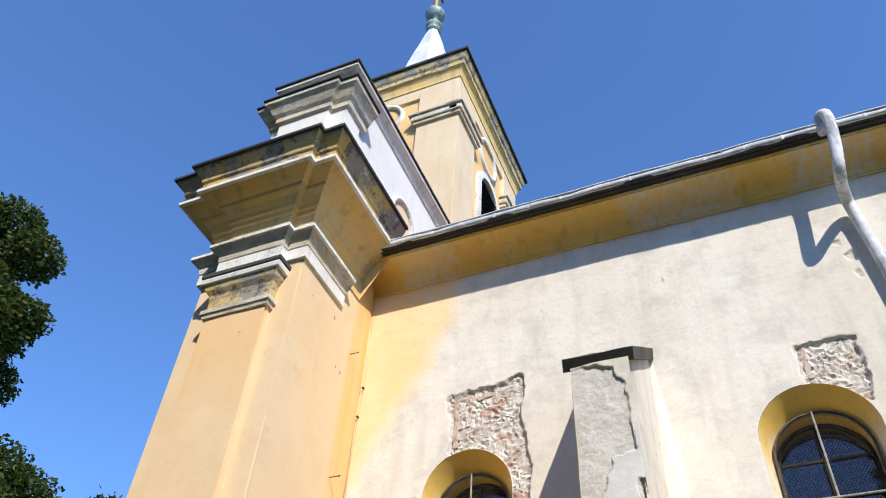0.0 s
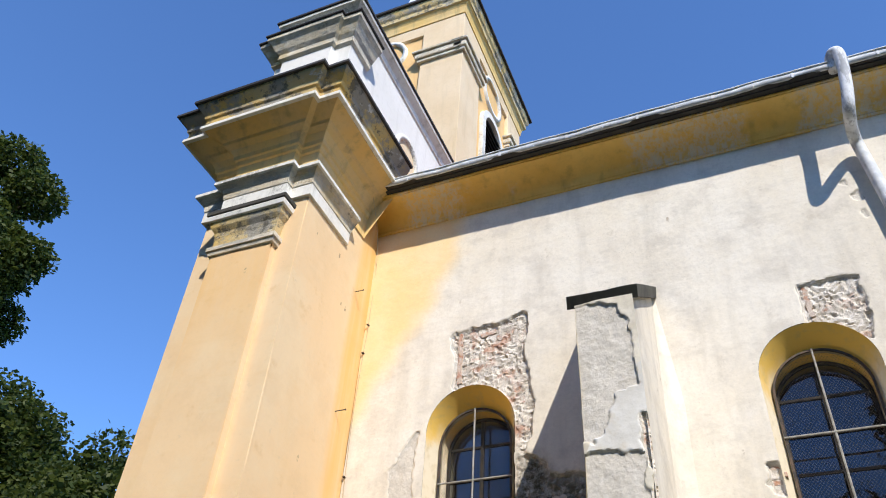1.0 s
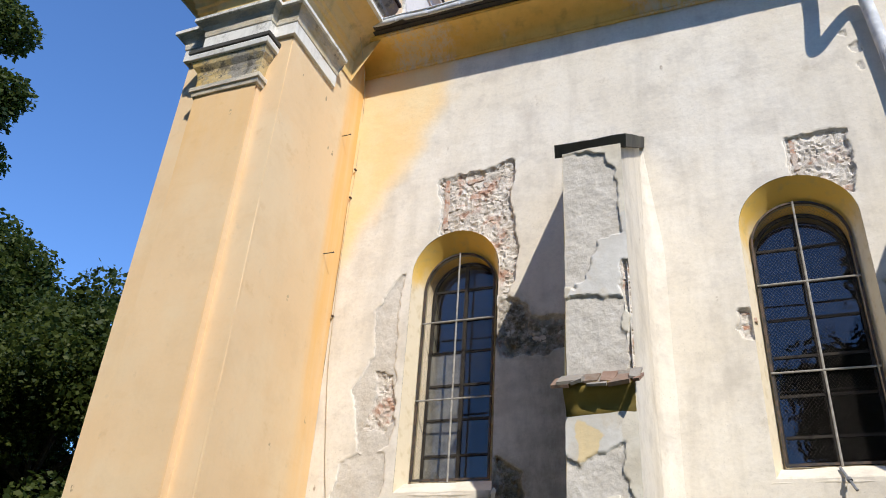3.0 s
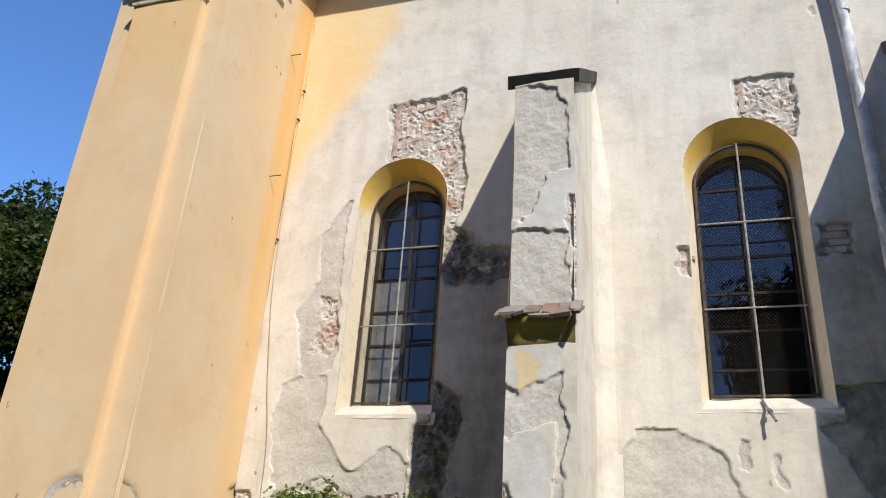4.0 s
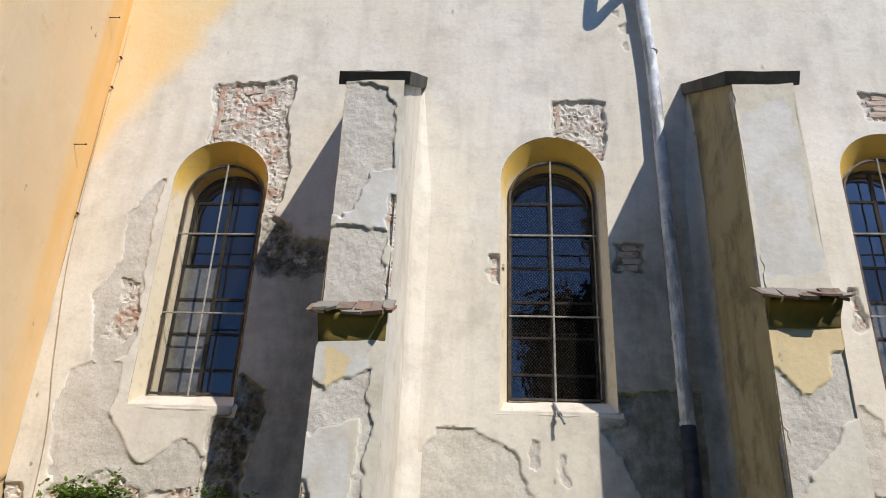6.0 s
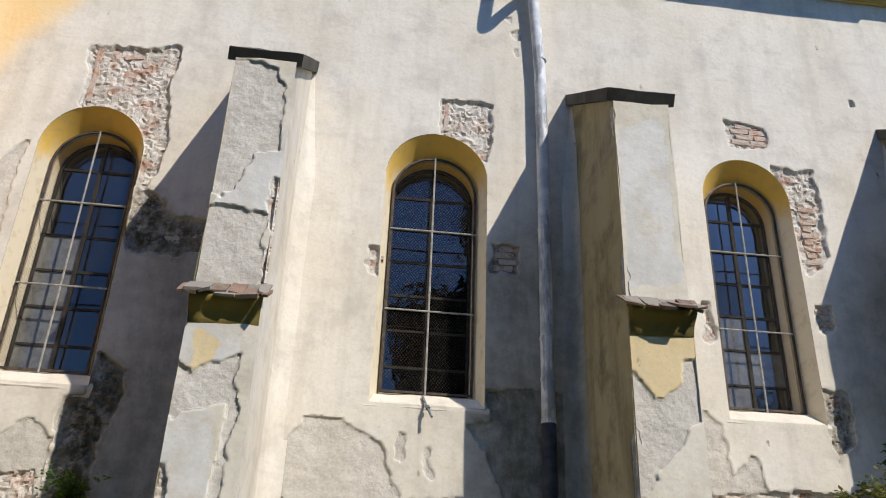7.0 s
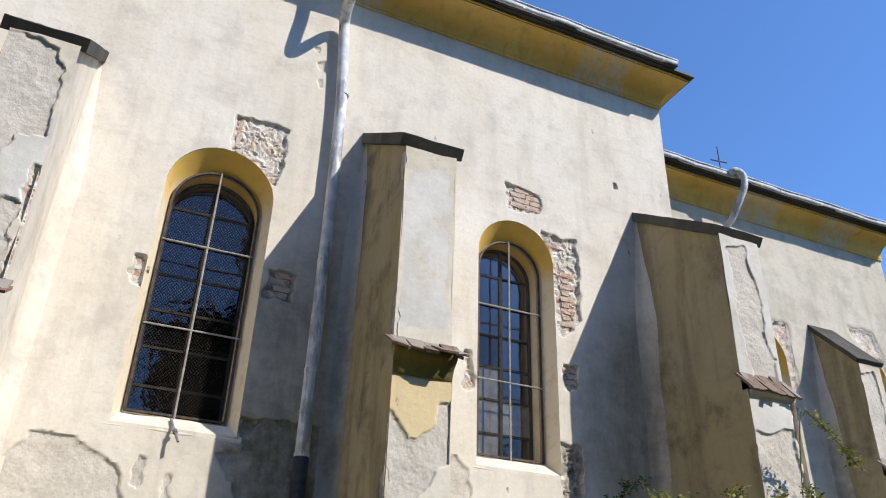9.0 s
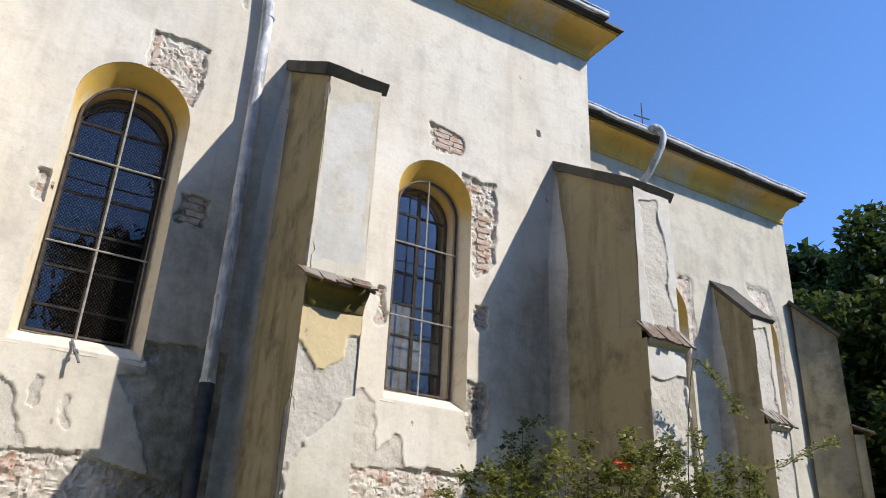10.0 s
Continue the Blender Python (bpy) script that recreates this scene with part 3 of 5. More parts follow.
# outlines of fallen plaster: level, then x, z points
NAVE_W = [
    (2, [(-2.92, 7.45), (-2.0, 7.58), (-1.95, 6.6), (-1.93, 6.0), (-2.0, 5.7), (-2.2, 5.75), (-2.2, 6.5), (-2.62, 6.7), (-2.85, 6.72)]),
    (2, [(-2.14, 5.75), (-1.85, 5.7), (-1.75, 5.42), (-1.4, 5.42), (-1.05, 5.42), (-1.05, 5.05), (-2.05, 5.03), (-2.14, 5.3)]),
    (2, [(-2.09, 3.93), (-1.83, 3.74), (-1.83, 3.4), (-1.95, 3.1), (-1.95, 2.4), (-2.34, 2.4), (-2.32, 3.45), (-2.1, 3.5)]),
    (1, [(-3.33, 6.15), (-3.45, 6.0), (-3.64, 5.73), (-3.6, 5.2), (-3.8, 4.75), (-3.68, 4.3), (-3.60, 4.0), (-3.32, 4.1), (-3.3, 4.9), (-3.38, 5.6)]),
    (1, [(-3.60, 4.0), (-3.85, 3.9), (-3.98, 3.5), (-3.9, 3.15), (-3.78, 2.75), (-3.78, 1.2), (-2.3, 1.2), (-2.32, 3.1), (-2.6, 3.28), (-2.75, 3.15), (-2.92, 3.02), (-3.1, 3.15), (-3.38, 3.5), (-3.36, 4.0)]),
    (2, [(-3.56, 4.95), (-3.35, 4.9), (-3.3, 4.5), (-3.4, 4.25), (-3.6, 4.3), (-3.5, 4.6)]),
    (2, [(-3.80, 2.80), (-3.3, 2.95), (-2.9, 2.72), (-2.4, 2.85), (-2.3, 1.0), (-3.85, 1.0)]),
    (2, [(-4.3, 2.75), (-4.08, 2.8), (-4.0, 2.5), (-4.05, 0.0), (-4.3, 0.0)]),
    (1, [(-2.4, 2.4), (-1.0, 2.3), (-1.0, 0.0), (-4.0, 0.0), (-3.9, 1.4)]),
]
MOSS = [
    (6, [(-2.14, 5.75), (-1.85, 5.7), (-1.75, 5.42), (-1.4, 5.40), (-1.05, 5.30), (-1.05, 5.05), (-2.05, 5.03), (-2.14, 5.3)]),
    (6, [(-2.14, 3.93), (-1.86, 3.74), (-1.86, 3.4), (-1.95, 3.1), (-1.95, 2.3), (-2.3, 2.3), (-2.34, 3.45), (-2.14, 3.5)]),
    (6, [(1.45, 3.52), (1.82, 3.62), (1.82, 3.5), (1.5, 3.4)]),
    (6, [(5.26, 4.0), (5.5, 3.95), (5.46, 3.45), (5.28, 3.3)]),
]
# dirt beside the buttresses and the pipe, with the shade there painted in
DIRT_SHADE = [
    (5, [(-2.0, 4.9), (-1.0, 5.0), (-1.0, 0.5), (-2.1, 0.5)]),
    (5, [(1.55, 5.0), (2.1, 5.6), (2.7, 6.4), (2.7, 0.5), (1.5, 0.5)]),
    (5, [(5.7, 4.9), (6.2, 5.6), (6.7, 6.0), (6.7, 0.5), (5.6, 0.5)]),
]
NAVE_M = [
    (1, [(-0.42, 2.85), (-0.32, 3.17), (-0.11, 3.39), (0.15, 3.43), (0.45, 3.36), (0.64, 3.2), (0.7, 2.95), (0.82, 2.75), (0.85, 2.3), (-0.42, 2.3)]),
    (2, [(-0.42, 2.70), (0.0, 2.58), (0.6, 2.68), (1.3, 2.70), (1.9, 2.6), (2.55, 2.62), (2.55, 0.0), (-0.42, 0.0)]),
    (1, [(1.63, 3.76), (1.8, 3.84), (2.17, 3.86), (2.55, 3.80), (2.55, 2.2), (1.9, 2.2), (1.78, 2.9), (1.62, 3.2), (1.37, 3.46), (1.64, 3.52)]),
    (2, [(1.63, 3.82), (1.80, 3.80), (1.80, 3.58), (1.62, 3.56)]),
    (2, [(1.05, 7.24), (1.68, 7.25), (1.66, 6.9), (1.60, 6.46), (1.45, 6.5), (1.25, 6.66), (1.06, 6.74)]),
    (2, [(0.35, 5.27), (0.43, 5.27), (0.46, 5.0), (0.38, 5.03)]),
    (2, [(1.67, 5.42), (1.98, 5.42), (1.96, 5.08), (1.65, 5.1)]),
    (1, [(1.84, 8.58), (1.88, 8.60), (1.89, 8.52)]),
    (1, [(1.90, 8.36), (1.95, 8.38), (1.96, 8.28), (1.92, 8.30)]),
    (1, [(1.93, 8.10), (1.96, 8.11), (1.96, 8.02)]),
    (1, [(0.78, 3.32), (0.83, 3.30), (0.82, 3.05), (0.77, 3.1)]),
    (1, [(1.02, 3.22), (1.08, 3.22), (1.09, 2.95), (1.03, 3.0)]),
]
NAVE_E = [
    (2, [(4.57, 7.35), (5.06, 7.34), (5.05, 7.0), (4.6, 7.04)]),
    (2, [(5.08, 6.72), (5.57, 6.76), (5.60, 6.2), (5.59, 5.62), (5.29, 5.40), (5.22, 5.9), (5.16, 6.5)]),
    (2, [(5.24, 4.05), (5.50, 4.0), (5.46, 3.5), (5.26, 3.3)]),
    (2, [(4.01, 4.92), (4.08, 4.95), (4.09, 4.55), (4.02, 4.5)]),
    (2, [(5.30, 5.0), (5.48, 5.0), (5.47, 4.72), (5.31, 4.72)]),
    (1, [(3.15, 3.5), (3.9, 3.72), (4.06, 3.6), (4.12, 3.1), (4.32, 3.35), (4.42, 3.3), (4.5, 2.95), (5.6, 2.95), (5.6, 1.0), (3.15, 1.0)]),
    (2, [(3.15, 2.88), (4.0, 2.95), (5.0, 3.0), (6.6, 3.05), (6.6, 0.0), (3.15, 0.0)]),
    (2, [(6.255, 7.88), (6.295, 7.88), (6.31, 7.81), (6.275, 7.80)]),
]

wall_south = coat_wall("wall_south", facing(0, 0), (XW, XE, 0.0, COVE + 0.05), 0.016, [(k, [(x - 0.035, z) for x, z in p]) for k, p in NAVE_W] + NAVE_M + NAVE_E + DIRT_SHADE + MOSS, M_WALL, cut=nave_cut, seed=4)
tagged(wall_south, "whitewashed nave wall with plaster fallen off in patches", "wall", kind="structure")
# the wall's thickness behind its face, and the other sides of the nave
bm = bmesh.new()
edges = [XW - 0.2] + [e for cx, *_ in WINDOWS for e in (cx - 0.62, cx + 0.62)] + [XE]
for a, b in zip(edges[0::2], edges[1::2]):
    box(bm, a, b, 0.13, 0.75, 0, 9.8)
for cx, s, *_ in WINDOWS:
    box(bm, cx - 0.62, cx + 0.62, 0.13, 0.75, 0, s - 0.2)
    box(bm, cx - 0.62, cx + 0.62, 0.13, 0.75, 6.85, 9.8)
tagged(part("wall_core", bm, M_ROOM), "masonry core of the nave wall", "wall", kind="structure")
tagged(part("wall_east", boxed(XE - 0.7, XE, 0.02, YN, 0, 9.8), M_CHAN), "plastered east end wall of the nave", "wall", kind="structure")
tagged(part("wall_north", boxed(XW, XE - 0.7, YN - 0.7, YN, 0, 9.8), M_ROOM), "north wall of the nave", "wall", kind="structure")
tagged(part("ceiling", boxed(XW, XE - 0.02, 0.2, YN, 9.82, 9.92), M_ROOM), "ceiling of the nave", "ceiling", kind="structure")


# ---- eaves: cove, fascia, gutter ----
def cove_profile(foot, eave, out):
    p = [(0.0, foot - 0.015), (0.030, foot - 0.015), (0.034, foot + 0.008), (0.018, foot + 0.016), (0.018, foot + 0.028), (0.030, foot + 0.032), (0.030, foot + 0.044)]
    for k in range(11):
        a = k / 10 * math.pi / 2
        p.append((0.03 + (out - 0.11) * (1 - math.cos(a)), foot + 0.05 + (eave - foot - 0.10) * math.sin(a)))
    return p + [(out - 0.06, eave - 0.050), (out - 0.06, eave - 0.030), (out - 0.04, eave - 0.030), (out - 0.04, eave - 0.005), (0.0, eave)]


def gutter(parent, x0, x1, y, z, depth=0.13, rise=0.085):
    """A box gutter: a flat bottom painted as dark as its shade, an upright sheet front with a rolled rim, seams and
    straps.
    """
    part("bottom", boxed(x0, x1, y, y + depth, z, z + 0.012), M_DARK, parent, "underside with its deep shade in the colour")
    bm = bmesh.new()
    n = max(2, int((x1 - x0) / 0.2))
    rings = []
    for i in range(n + 1):
        x = x0 + (x1 - x0) * i / n
        sag = 0.007 * math.sin(i * 0.7) + 0.004 * math.sin(i * 1.9)
        lean = 0.004 * math.sin(i * 1.3)
        prof = [(y + 0.03, -0.004), (y, -0.006), (y - 0.008 + lean, rise * 0.5), (y - 0.012 + lean, rise), (y - 0.004 + lean, rise + 0.004), (y + 0.004, rise * 0.5), (y + 0.03, 0.006)]
        rings.append([bm.verts.new((x, py, z + pz + sag)) for py, pz in prof])
    m = len(rings[0])
    for a, b in zip(rings, rings[1:]):
        for k in range(m):
            bm.faces.new([a[k], a[(k + 1) % m], b[(k + 1) % m], b[k]])
    part("front", bm, M_GUTTER, parent, smooth=True)
    pts = [(x0 + (x1 - x0) * i / n, y - 0.014, z + rise + 0.007 * math.sin(i * 0.7) + 0.004 * math.sin(i * 1.9)) for i in range(n + 1)]
    part("rim", tube(pts, 0.013, 8), M_GUTTER, parent, smooth=True)
    x = x0 + 0.7
    while x < x1:
        part("strap", boxed(x, x + 0.014, y - 0.012, y - 0.004, z - 0.010, z + rise + 0.004), M_GUTTER, parent)
        if x + 0.48 < x1:
            part("seam", boxed(x + 0.45, x + 0.48, y - 0.012, y - 0.004, z - 0.008, z + rise + 0.004), M_GUTTER, parent)
        x += 0.95


nave_plan = [(XW + 0.0, 0), (XE, 0), (XE, YN)]
cove = part("cove_south", moulding(nave_plan, cove_profile(COVE, EAVE, OUT), 0.004, 1.0, 0.3, EAST), M_OCHRE)
tagged(cove, "ochre plaster cove under the nave eaves, stained and flaking", "cornice", kind="structure")
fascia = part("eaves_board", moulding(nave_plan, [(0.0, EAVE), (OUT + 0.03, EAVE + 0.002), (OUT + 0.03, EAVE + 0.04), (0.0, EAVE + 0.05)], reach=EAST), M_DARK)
tagged(fascia, "dark eaves board over the ochre cove", "board", kind="structure")
g = thing("gutter", "grey zinc box gutter along the nave eaves", "gutter")
gutter(g, XW + 0.02, XE - 0.08, -OUT - 0.115, EAVE + 0.015, 0.08)
bm = bmesh.new()
v = [bm.verts.new(p) for p in ((XW, -0.5, 9.93), (XE + 0.33, -0.5, 9.93), (XE - 3, YN / 2, 13.6), (XW, YN / 2, 13.6), (XW, YN + 0.5, 9.93), (XE + 0.33, YN + 0.5, 9.93))]
for q in ((0, 1, 2, 3), (1, 5, 2), (5, 4, 3, 2), (0, 3, 4), (0, 4, 5, 1)):
    bm.faces.new([v[k] for k in q])
tagged(part("roof", bm, M_ROOF), "low brown roof over the nave", "roof", kind="structure")


# ---- downpipes ----
def downpipe(pts, low, x, y, parent, r=0.069):
    part("pipe", tube(smooth_path(pts, 7), r, 14), M_ZINC, parent, smooth=True)
    part("lower_pipe", tube([(x, y, low), (x + 0.01, y, 0)], 0.074, 14), M_PIPE_LOW, parent, "black-painted lower pipe", True)
    for z in (low + 0.0, low + 0.42, low + 0.85, low + 2.6, low + 4.4):
        if z < pts[-2][2]:
            part("pipe_joint", tube([(x, y, z - 0.02), (x, y, z + 0.02)], 0.076, 14), M_ZINC, parent)


d = thing("downpipe", "grey zinc downpipe with a swan-neck bend from the gutter, black below", "downpipe")
downpipe([(2.12, -0.58, 9.86), (2.11, -0.60, 10.00), (2.15, -0.66, 10.08), (2.20, -0.70, 10.02), (2.19, -0.70, 9.78), (2.14, -0.69, 9.42), (2.09, -0.65, 9.15), (2.075, -0.57, 9.06), (2.085, -0.40, 9.06), (2.115, -0.20, 9.05), (2.14, -0.115, 8.93), (2.17, -0.10, 8.55), (2.22, -0.10, 7.5), (2.23, -0.10, 5.5), (2.23, -0.10, 3.5)], 3.5, 2.23, -0.10, d)
for z in (7.9, 5.6):
    part("pipe_clip", tube([(2.228, -0.10, z - 0.014), (2.228, -0.10, z + 0.012)], 0.074, 12), M_ZINC, d)
    part("pipe_clip", boxed(2.218, 2.238, -0.05, 0.02, z - 0.01, z + 0.01), M_IRON, d)


# ---- windows ----
def arch_line(cx, half, bottom, spring, n=20):
    """Up the left jamb, round the arch and down the right jamb."""
    p = [(cx - half, bottom + (spring - bottom) * k / 6) for k in range(6)]
    p += [(cx - half * math.cos(math.pi * k / n), spring + half * math.sin(math.pi * k / n)) for k in range(n + 1)]
    return p + [(cx + half, spring + (bottom - spring) * k / 6) for k in range(1, 7)]


def band(cx, a, b, y0, y1):
    """The strip between two such lines at two depths."""
    bm = bmesh.new()
    p, q = arch_line(cx, *a), arch_line(cx, *b)
    r = [[bm.verts.new((u, y0, w)) for u, w in p], [bm.verts.new((u, y1, w)) for u, w in q]]
    for i in range(len(p) - 1):
        bm.faces.new([r[0][i], r[0][i + 1], r[1][i + 1], r[1][i]])
    return bm


def arch_frame(cx, half, bottom, spring, width, y0, y1):
    """A flat bar bent round the opening."""
    bm = bmesh.new()
    p, q = arch_line(cx, half, bottom, spring), arch_line(cx, half - width, bottom + width, spring)
    rows = [[bm.verts.new((u, y, w)) for u, w in line] for line, y in ((p, y0), (q, y0), (q, y1), (p, y1))]
    rows.append(rows[0])
    for a, b in zip(rows, rows[1:]):
        for i in range(len(p) - 1):
            bm.faces.new([a[i], a[i + 1], b[i + 1], b[i]])
    box(bm, cx - half, cx + half, y0 + 0.002, y1 - 0.002, bottom, bottom + width)
    return bm


def top_at(u, cx, half, spring):
    return spring + math.sqrt(max(0.0, half * half - (u - cx) ** 2))


def wire_mesh(cx, half, bottom, spring, y, pitch=0.042, r=0.0008):
    """Diamond wire netting, clipped to a round-headed outline."""
    bm = bmesh.new()
    span = spring + half - bottom + 2 * half
    for sign in (1, -1):
        for k in range(int(span / (pitch * 0.8)) + 1):
            c = bottom - 2 * half + k * pitch
            pts = []
            for j in range(61):
                u = cx - half + 2 * half * j / 60
                w = c + (u - cx + half) * 1.25 if sign > 0 else c + (cx + half - u) * 1.25
                if bottom <= w <= top_at(u, cx, half, spring):
                    pts.append((u, w))
            if len(pts) < 2:
                continue
            (ax, az), (bx, bz) = pts[0], pts[-1]
            a = [bm.verts.new((ax + dx, y + dy, az + dz)) for dx, dy, dz in ((-r, -r, 0), (r, -r, 0), (0, r, 0))]
            b = [bm.verts.new((bx + dx, y + dy, bz + dz)) for dx, dy, dz in ((-r, -r, 0), (r, -r, 0), (0, r, 0))]
            for i in range(3):
                bm.faces.new([a[i], a[(i + 1) % 3], b[(i + 1) % 3], b[i]])
    return bm


def pane_mesh(cx, side, z0, z1, half, spring, y, lean):
    """One pane beside the mullion, under the arch if it reaches so high, a little askew."""
    reach = half if z0 <= spring else math.sqrt(max(0.0004, half * half - (z0 - spring) ** 2))
    us = [reach * k / 8 for k in range(9)]
    line = [(0.0, z0)] + [(us[-1], z0)] + [(u, min(z1, top_at(cx + u, cx, half, spring))) for u in reversed(us)]
    tx, tz = lean.uniform(-0.010, 0.010), lean.uniform(-0.008, 0.008)
    bm = bmesh.new()
    bm.faces.new([bm.verts.new((cx + side * u, y + tx * (u - reach / 2) + tz * (w - z0), w)) for u, w in line if w > z0 + 1e-4 or u in (0.0, us[-1])])
    return bm


# pane rows whose bright reflection is painted in as a pale film
PALE_PANES = {("window_1", -1): (0, 1, 2, 3), ("window_3", -1): (0, 1, 2), ("window_3", 1): (1,)}


def window(name, cx, sill, half, spring, y=0.0, grille=True, label=""):
    gh, gs = half - 0.095, spring - 0.11
    w = thing(name, label or "tall round-headed church window with iron grille and wire netting", "window", "nave windows", "structure")
    part("reveal", band(cx, (half, sill - 0.16, spring), (gh + 0.015, sill - 0.02, gs), y + 0.004, y + 0.24), M_REVEAL, w, "yellow-painted splayed reveal", True)
    part("inner_reveal", band(cx, (gh + 0.015, sill - 0.02, gs), (gh - 0.01, sill - 0.02, gs), y + 0.24, y + 0.62), M_REVEAL, w, "", True)
    part("outer_frame", arch_frame(cx, gh + 0.012, sill - 0.02, gs, 0.020, y + 0.235, y + 0.275), M_FRAME, w, "beige-brown weathered frame")
    sash = part("sash_frame", arch_frame(cx, gh - 0.008, sill, gs, 0.032, y + 0.435, y + 0.475), M_WOOD, w, "dark-stained wooden sash")
    part("mullion", boxed(cx - 0.02, cx + 0.02, y + 0.425, y + 0.465, sill + 0.05, gs + gh - 0.06), M_WOOD, sash)
    z, bars = sill + 0.33, [sill + 0.03]
    while z < gs + 0.35:
        s = gh - 0.05 if z < gs else math.sqrt(max(0.01, (gh - 0.05) ** 2 - (z - gs) ** 2))
        part("glazing_bar", boxed(cx - s, cx + s, y + 0.43, y + 0.46, z - 0.013, z + 0.013), M_WOOD, sash)
        bars.append(z)
        z += 0.405
    lean = random.Random(int(cx * 100))
    for side in (-1, 1):
        for row, (z0, z1) in enumerate(zip(bars, bars[1:] + [99.0])):
            me = pane_mesh(cx, side, z0, z1, gh - 0.04, gs, y + 0.447, lean)
            veiled = row in PALE_PANES.get((name, side), ())
            part("pane", me, M_VEILED if veiled else M_GLASS, sash, "pane with a pale reflection painted in" if veiled else "").visible_shadow = False
    # sloping sill and its plaster apron
    bm = bmesh.new()
    pr = [(0.30, sill - 0.012), (0.16, sill - 0.03), (0.022, sill - 0.140), (0.004, sill - 0.165), (-0.004, sill - 0.195), (0.024, sill - 0.27)]
    hw = [half * v for v in (0.87, 0.92, 1.04, 1.08, 1.08, 1.04)]
    rows = [[bm.verts.new((cx + h * (2 * k / 12 - 1), y + a, b)) for k in range(13)] for (a, b), h in zip(pr, hw)]
    for r, s in zip(rows, rows[1:]):
        for k in range(12):
            bm.faces.new([r[k], r[k + 1], s[k + 1], s[k]])
    for k in (0, 12):
        bm.faces.new([r[k] for r in rows])
    rough_up(bm, 0.012, 5.0, cx)
    part("window_sill", bm, M_WALL, w, "sloping whitewashed plaster sill")
    if grille:
        f = part("grille_frame", arch_frame(cx, gh, sill, gs, 0.022, y + 0.19, y + 0.212), M_IRON, w, "thin iron grille frame")
        part("grille_rod", tube([(cx - 0.01, y + 0.185, sill - 0.02), (cx - 0.01, y + 0.185, gs + gh)], 0.011, 6), M_WIRE, f)
        for z in (sill + 0.885, sill + 1.83):
            part("grille_rod", tube([(cx - gh, y + 0.18, z), (cx + gh, y + 0.18, z)], 0.010, 6), M_WIRE, f)
        part("wire_netting", wire_mesh(cx, gh - 0.012, sill + 0.01, gs, y + 0.2), M_NET, f, "rusty diamond wire netting")
    return w


for k, size in enumerate(WINDOWS):
    window("window_%d" % (k + 1), *size)


# ---- buttresses ----
def tiles(parent, x0, x1, y0, y1, z0, z1, seed, material=M_TILE, widths=(0.11, 0.21)):
    """Two broken courses of old tiles that slope from (y0, z0) out to (y1, z1)."""
    rnd = random.Random(seed)
    for course in (0, 1):
        x = x0 + 0.05 * course
        while x < x1 - 0.05:
            w = min(rnd.uniform(*widths), x1 - x)
            dz, dy, tip = rnd.uniform(-0.010, 0.012), rnd.uniform(-0.04, 0.05), rnd.uniform(-0.02, 0.02)
            lift, back = 0.028 * course, (0.03 + rnd.uniform(0, 0.08)) * course
            c = [(x, y0, z0 + dz + lift), (x + w * 0.97, y0, z0 + dz + lift), (x + w * rnd.uniform(0.88, 0.98), y1 + dy + back, z1 + dz + tip + lift), (x + rnd.uniform(0, 0.02), y1 + dy + back + rnd.uniform(-0.03, 0.03), z1 + dz + lift)]
            part("tile", slab(c, rnd.uniform(0.016, 0.032), 3, 0.012, x * 7 + seed + course), rnd.choice((material, M_TILE_DARK, M_TILE_GREY)), parent)
            x += w


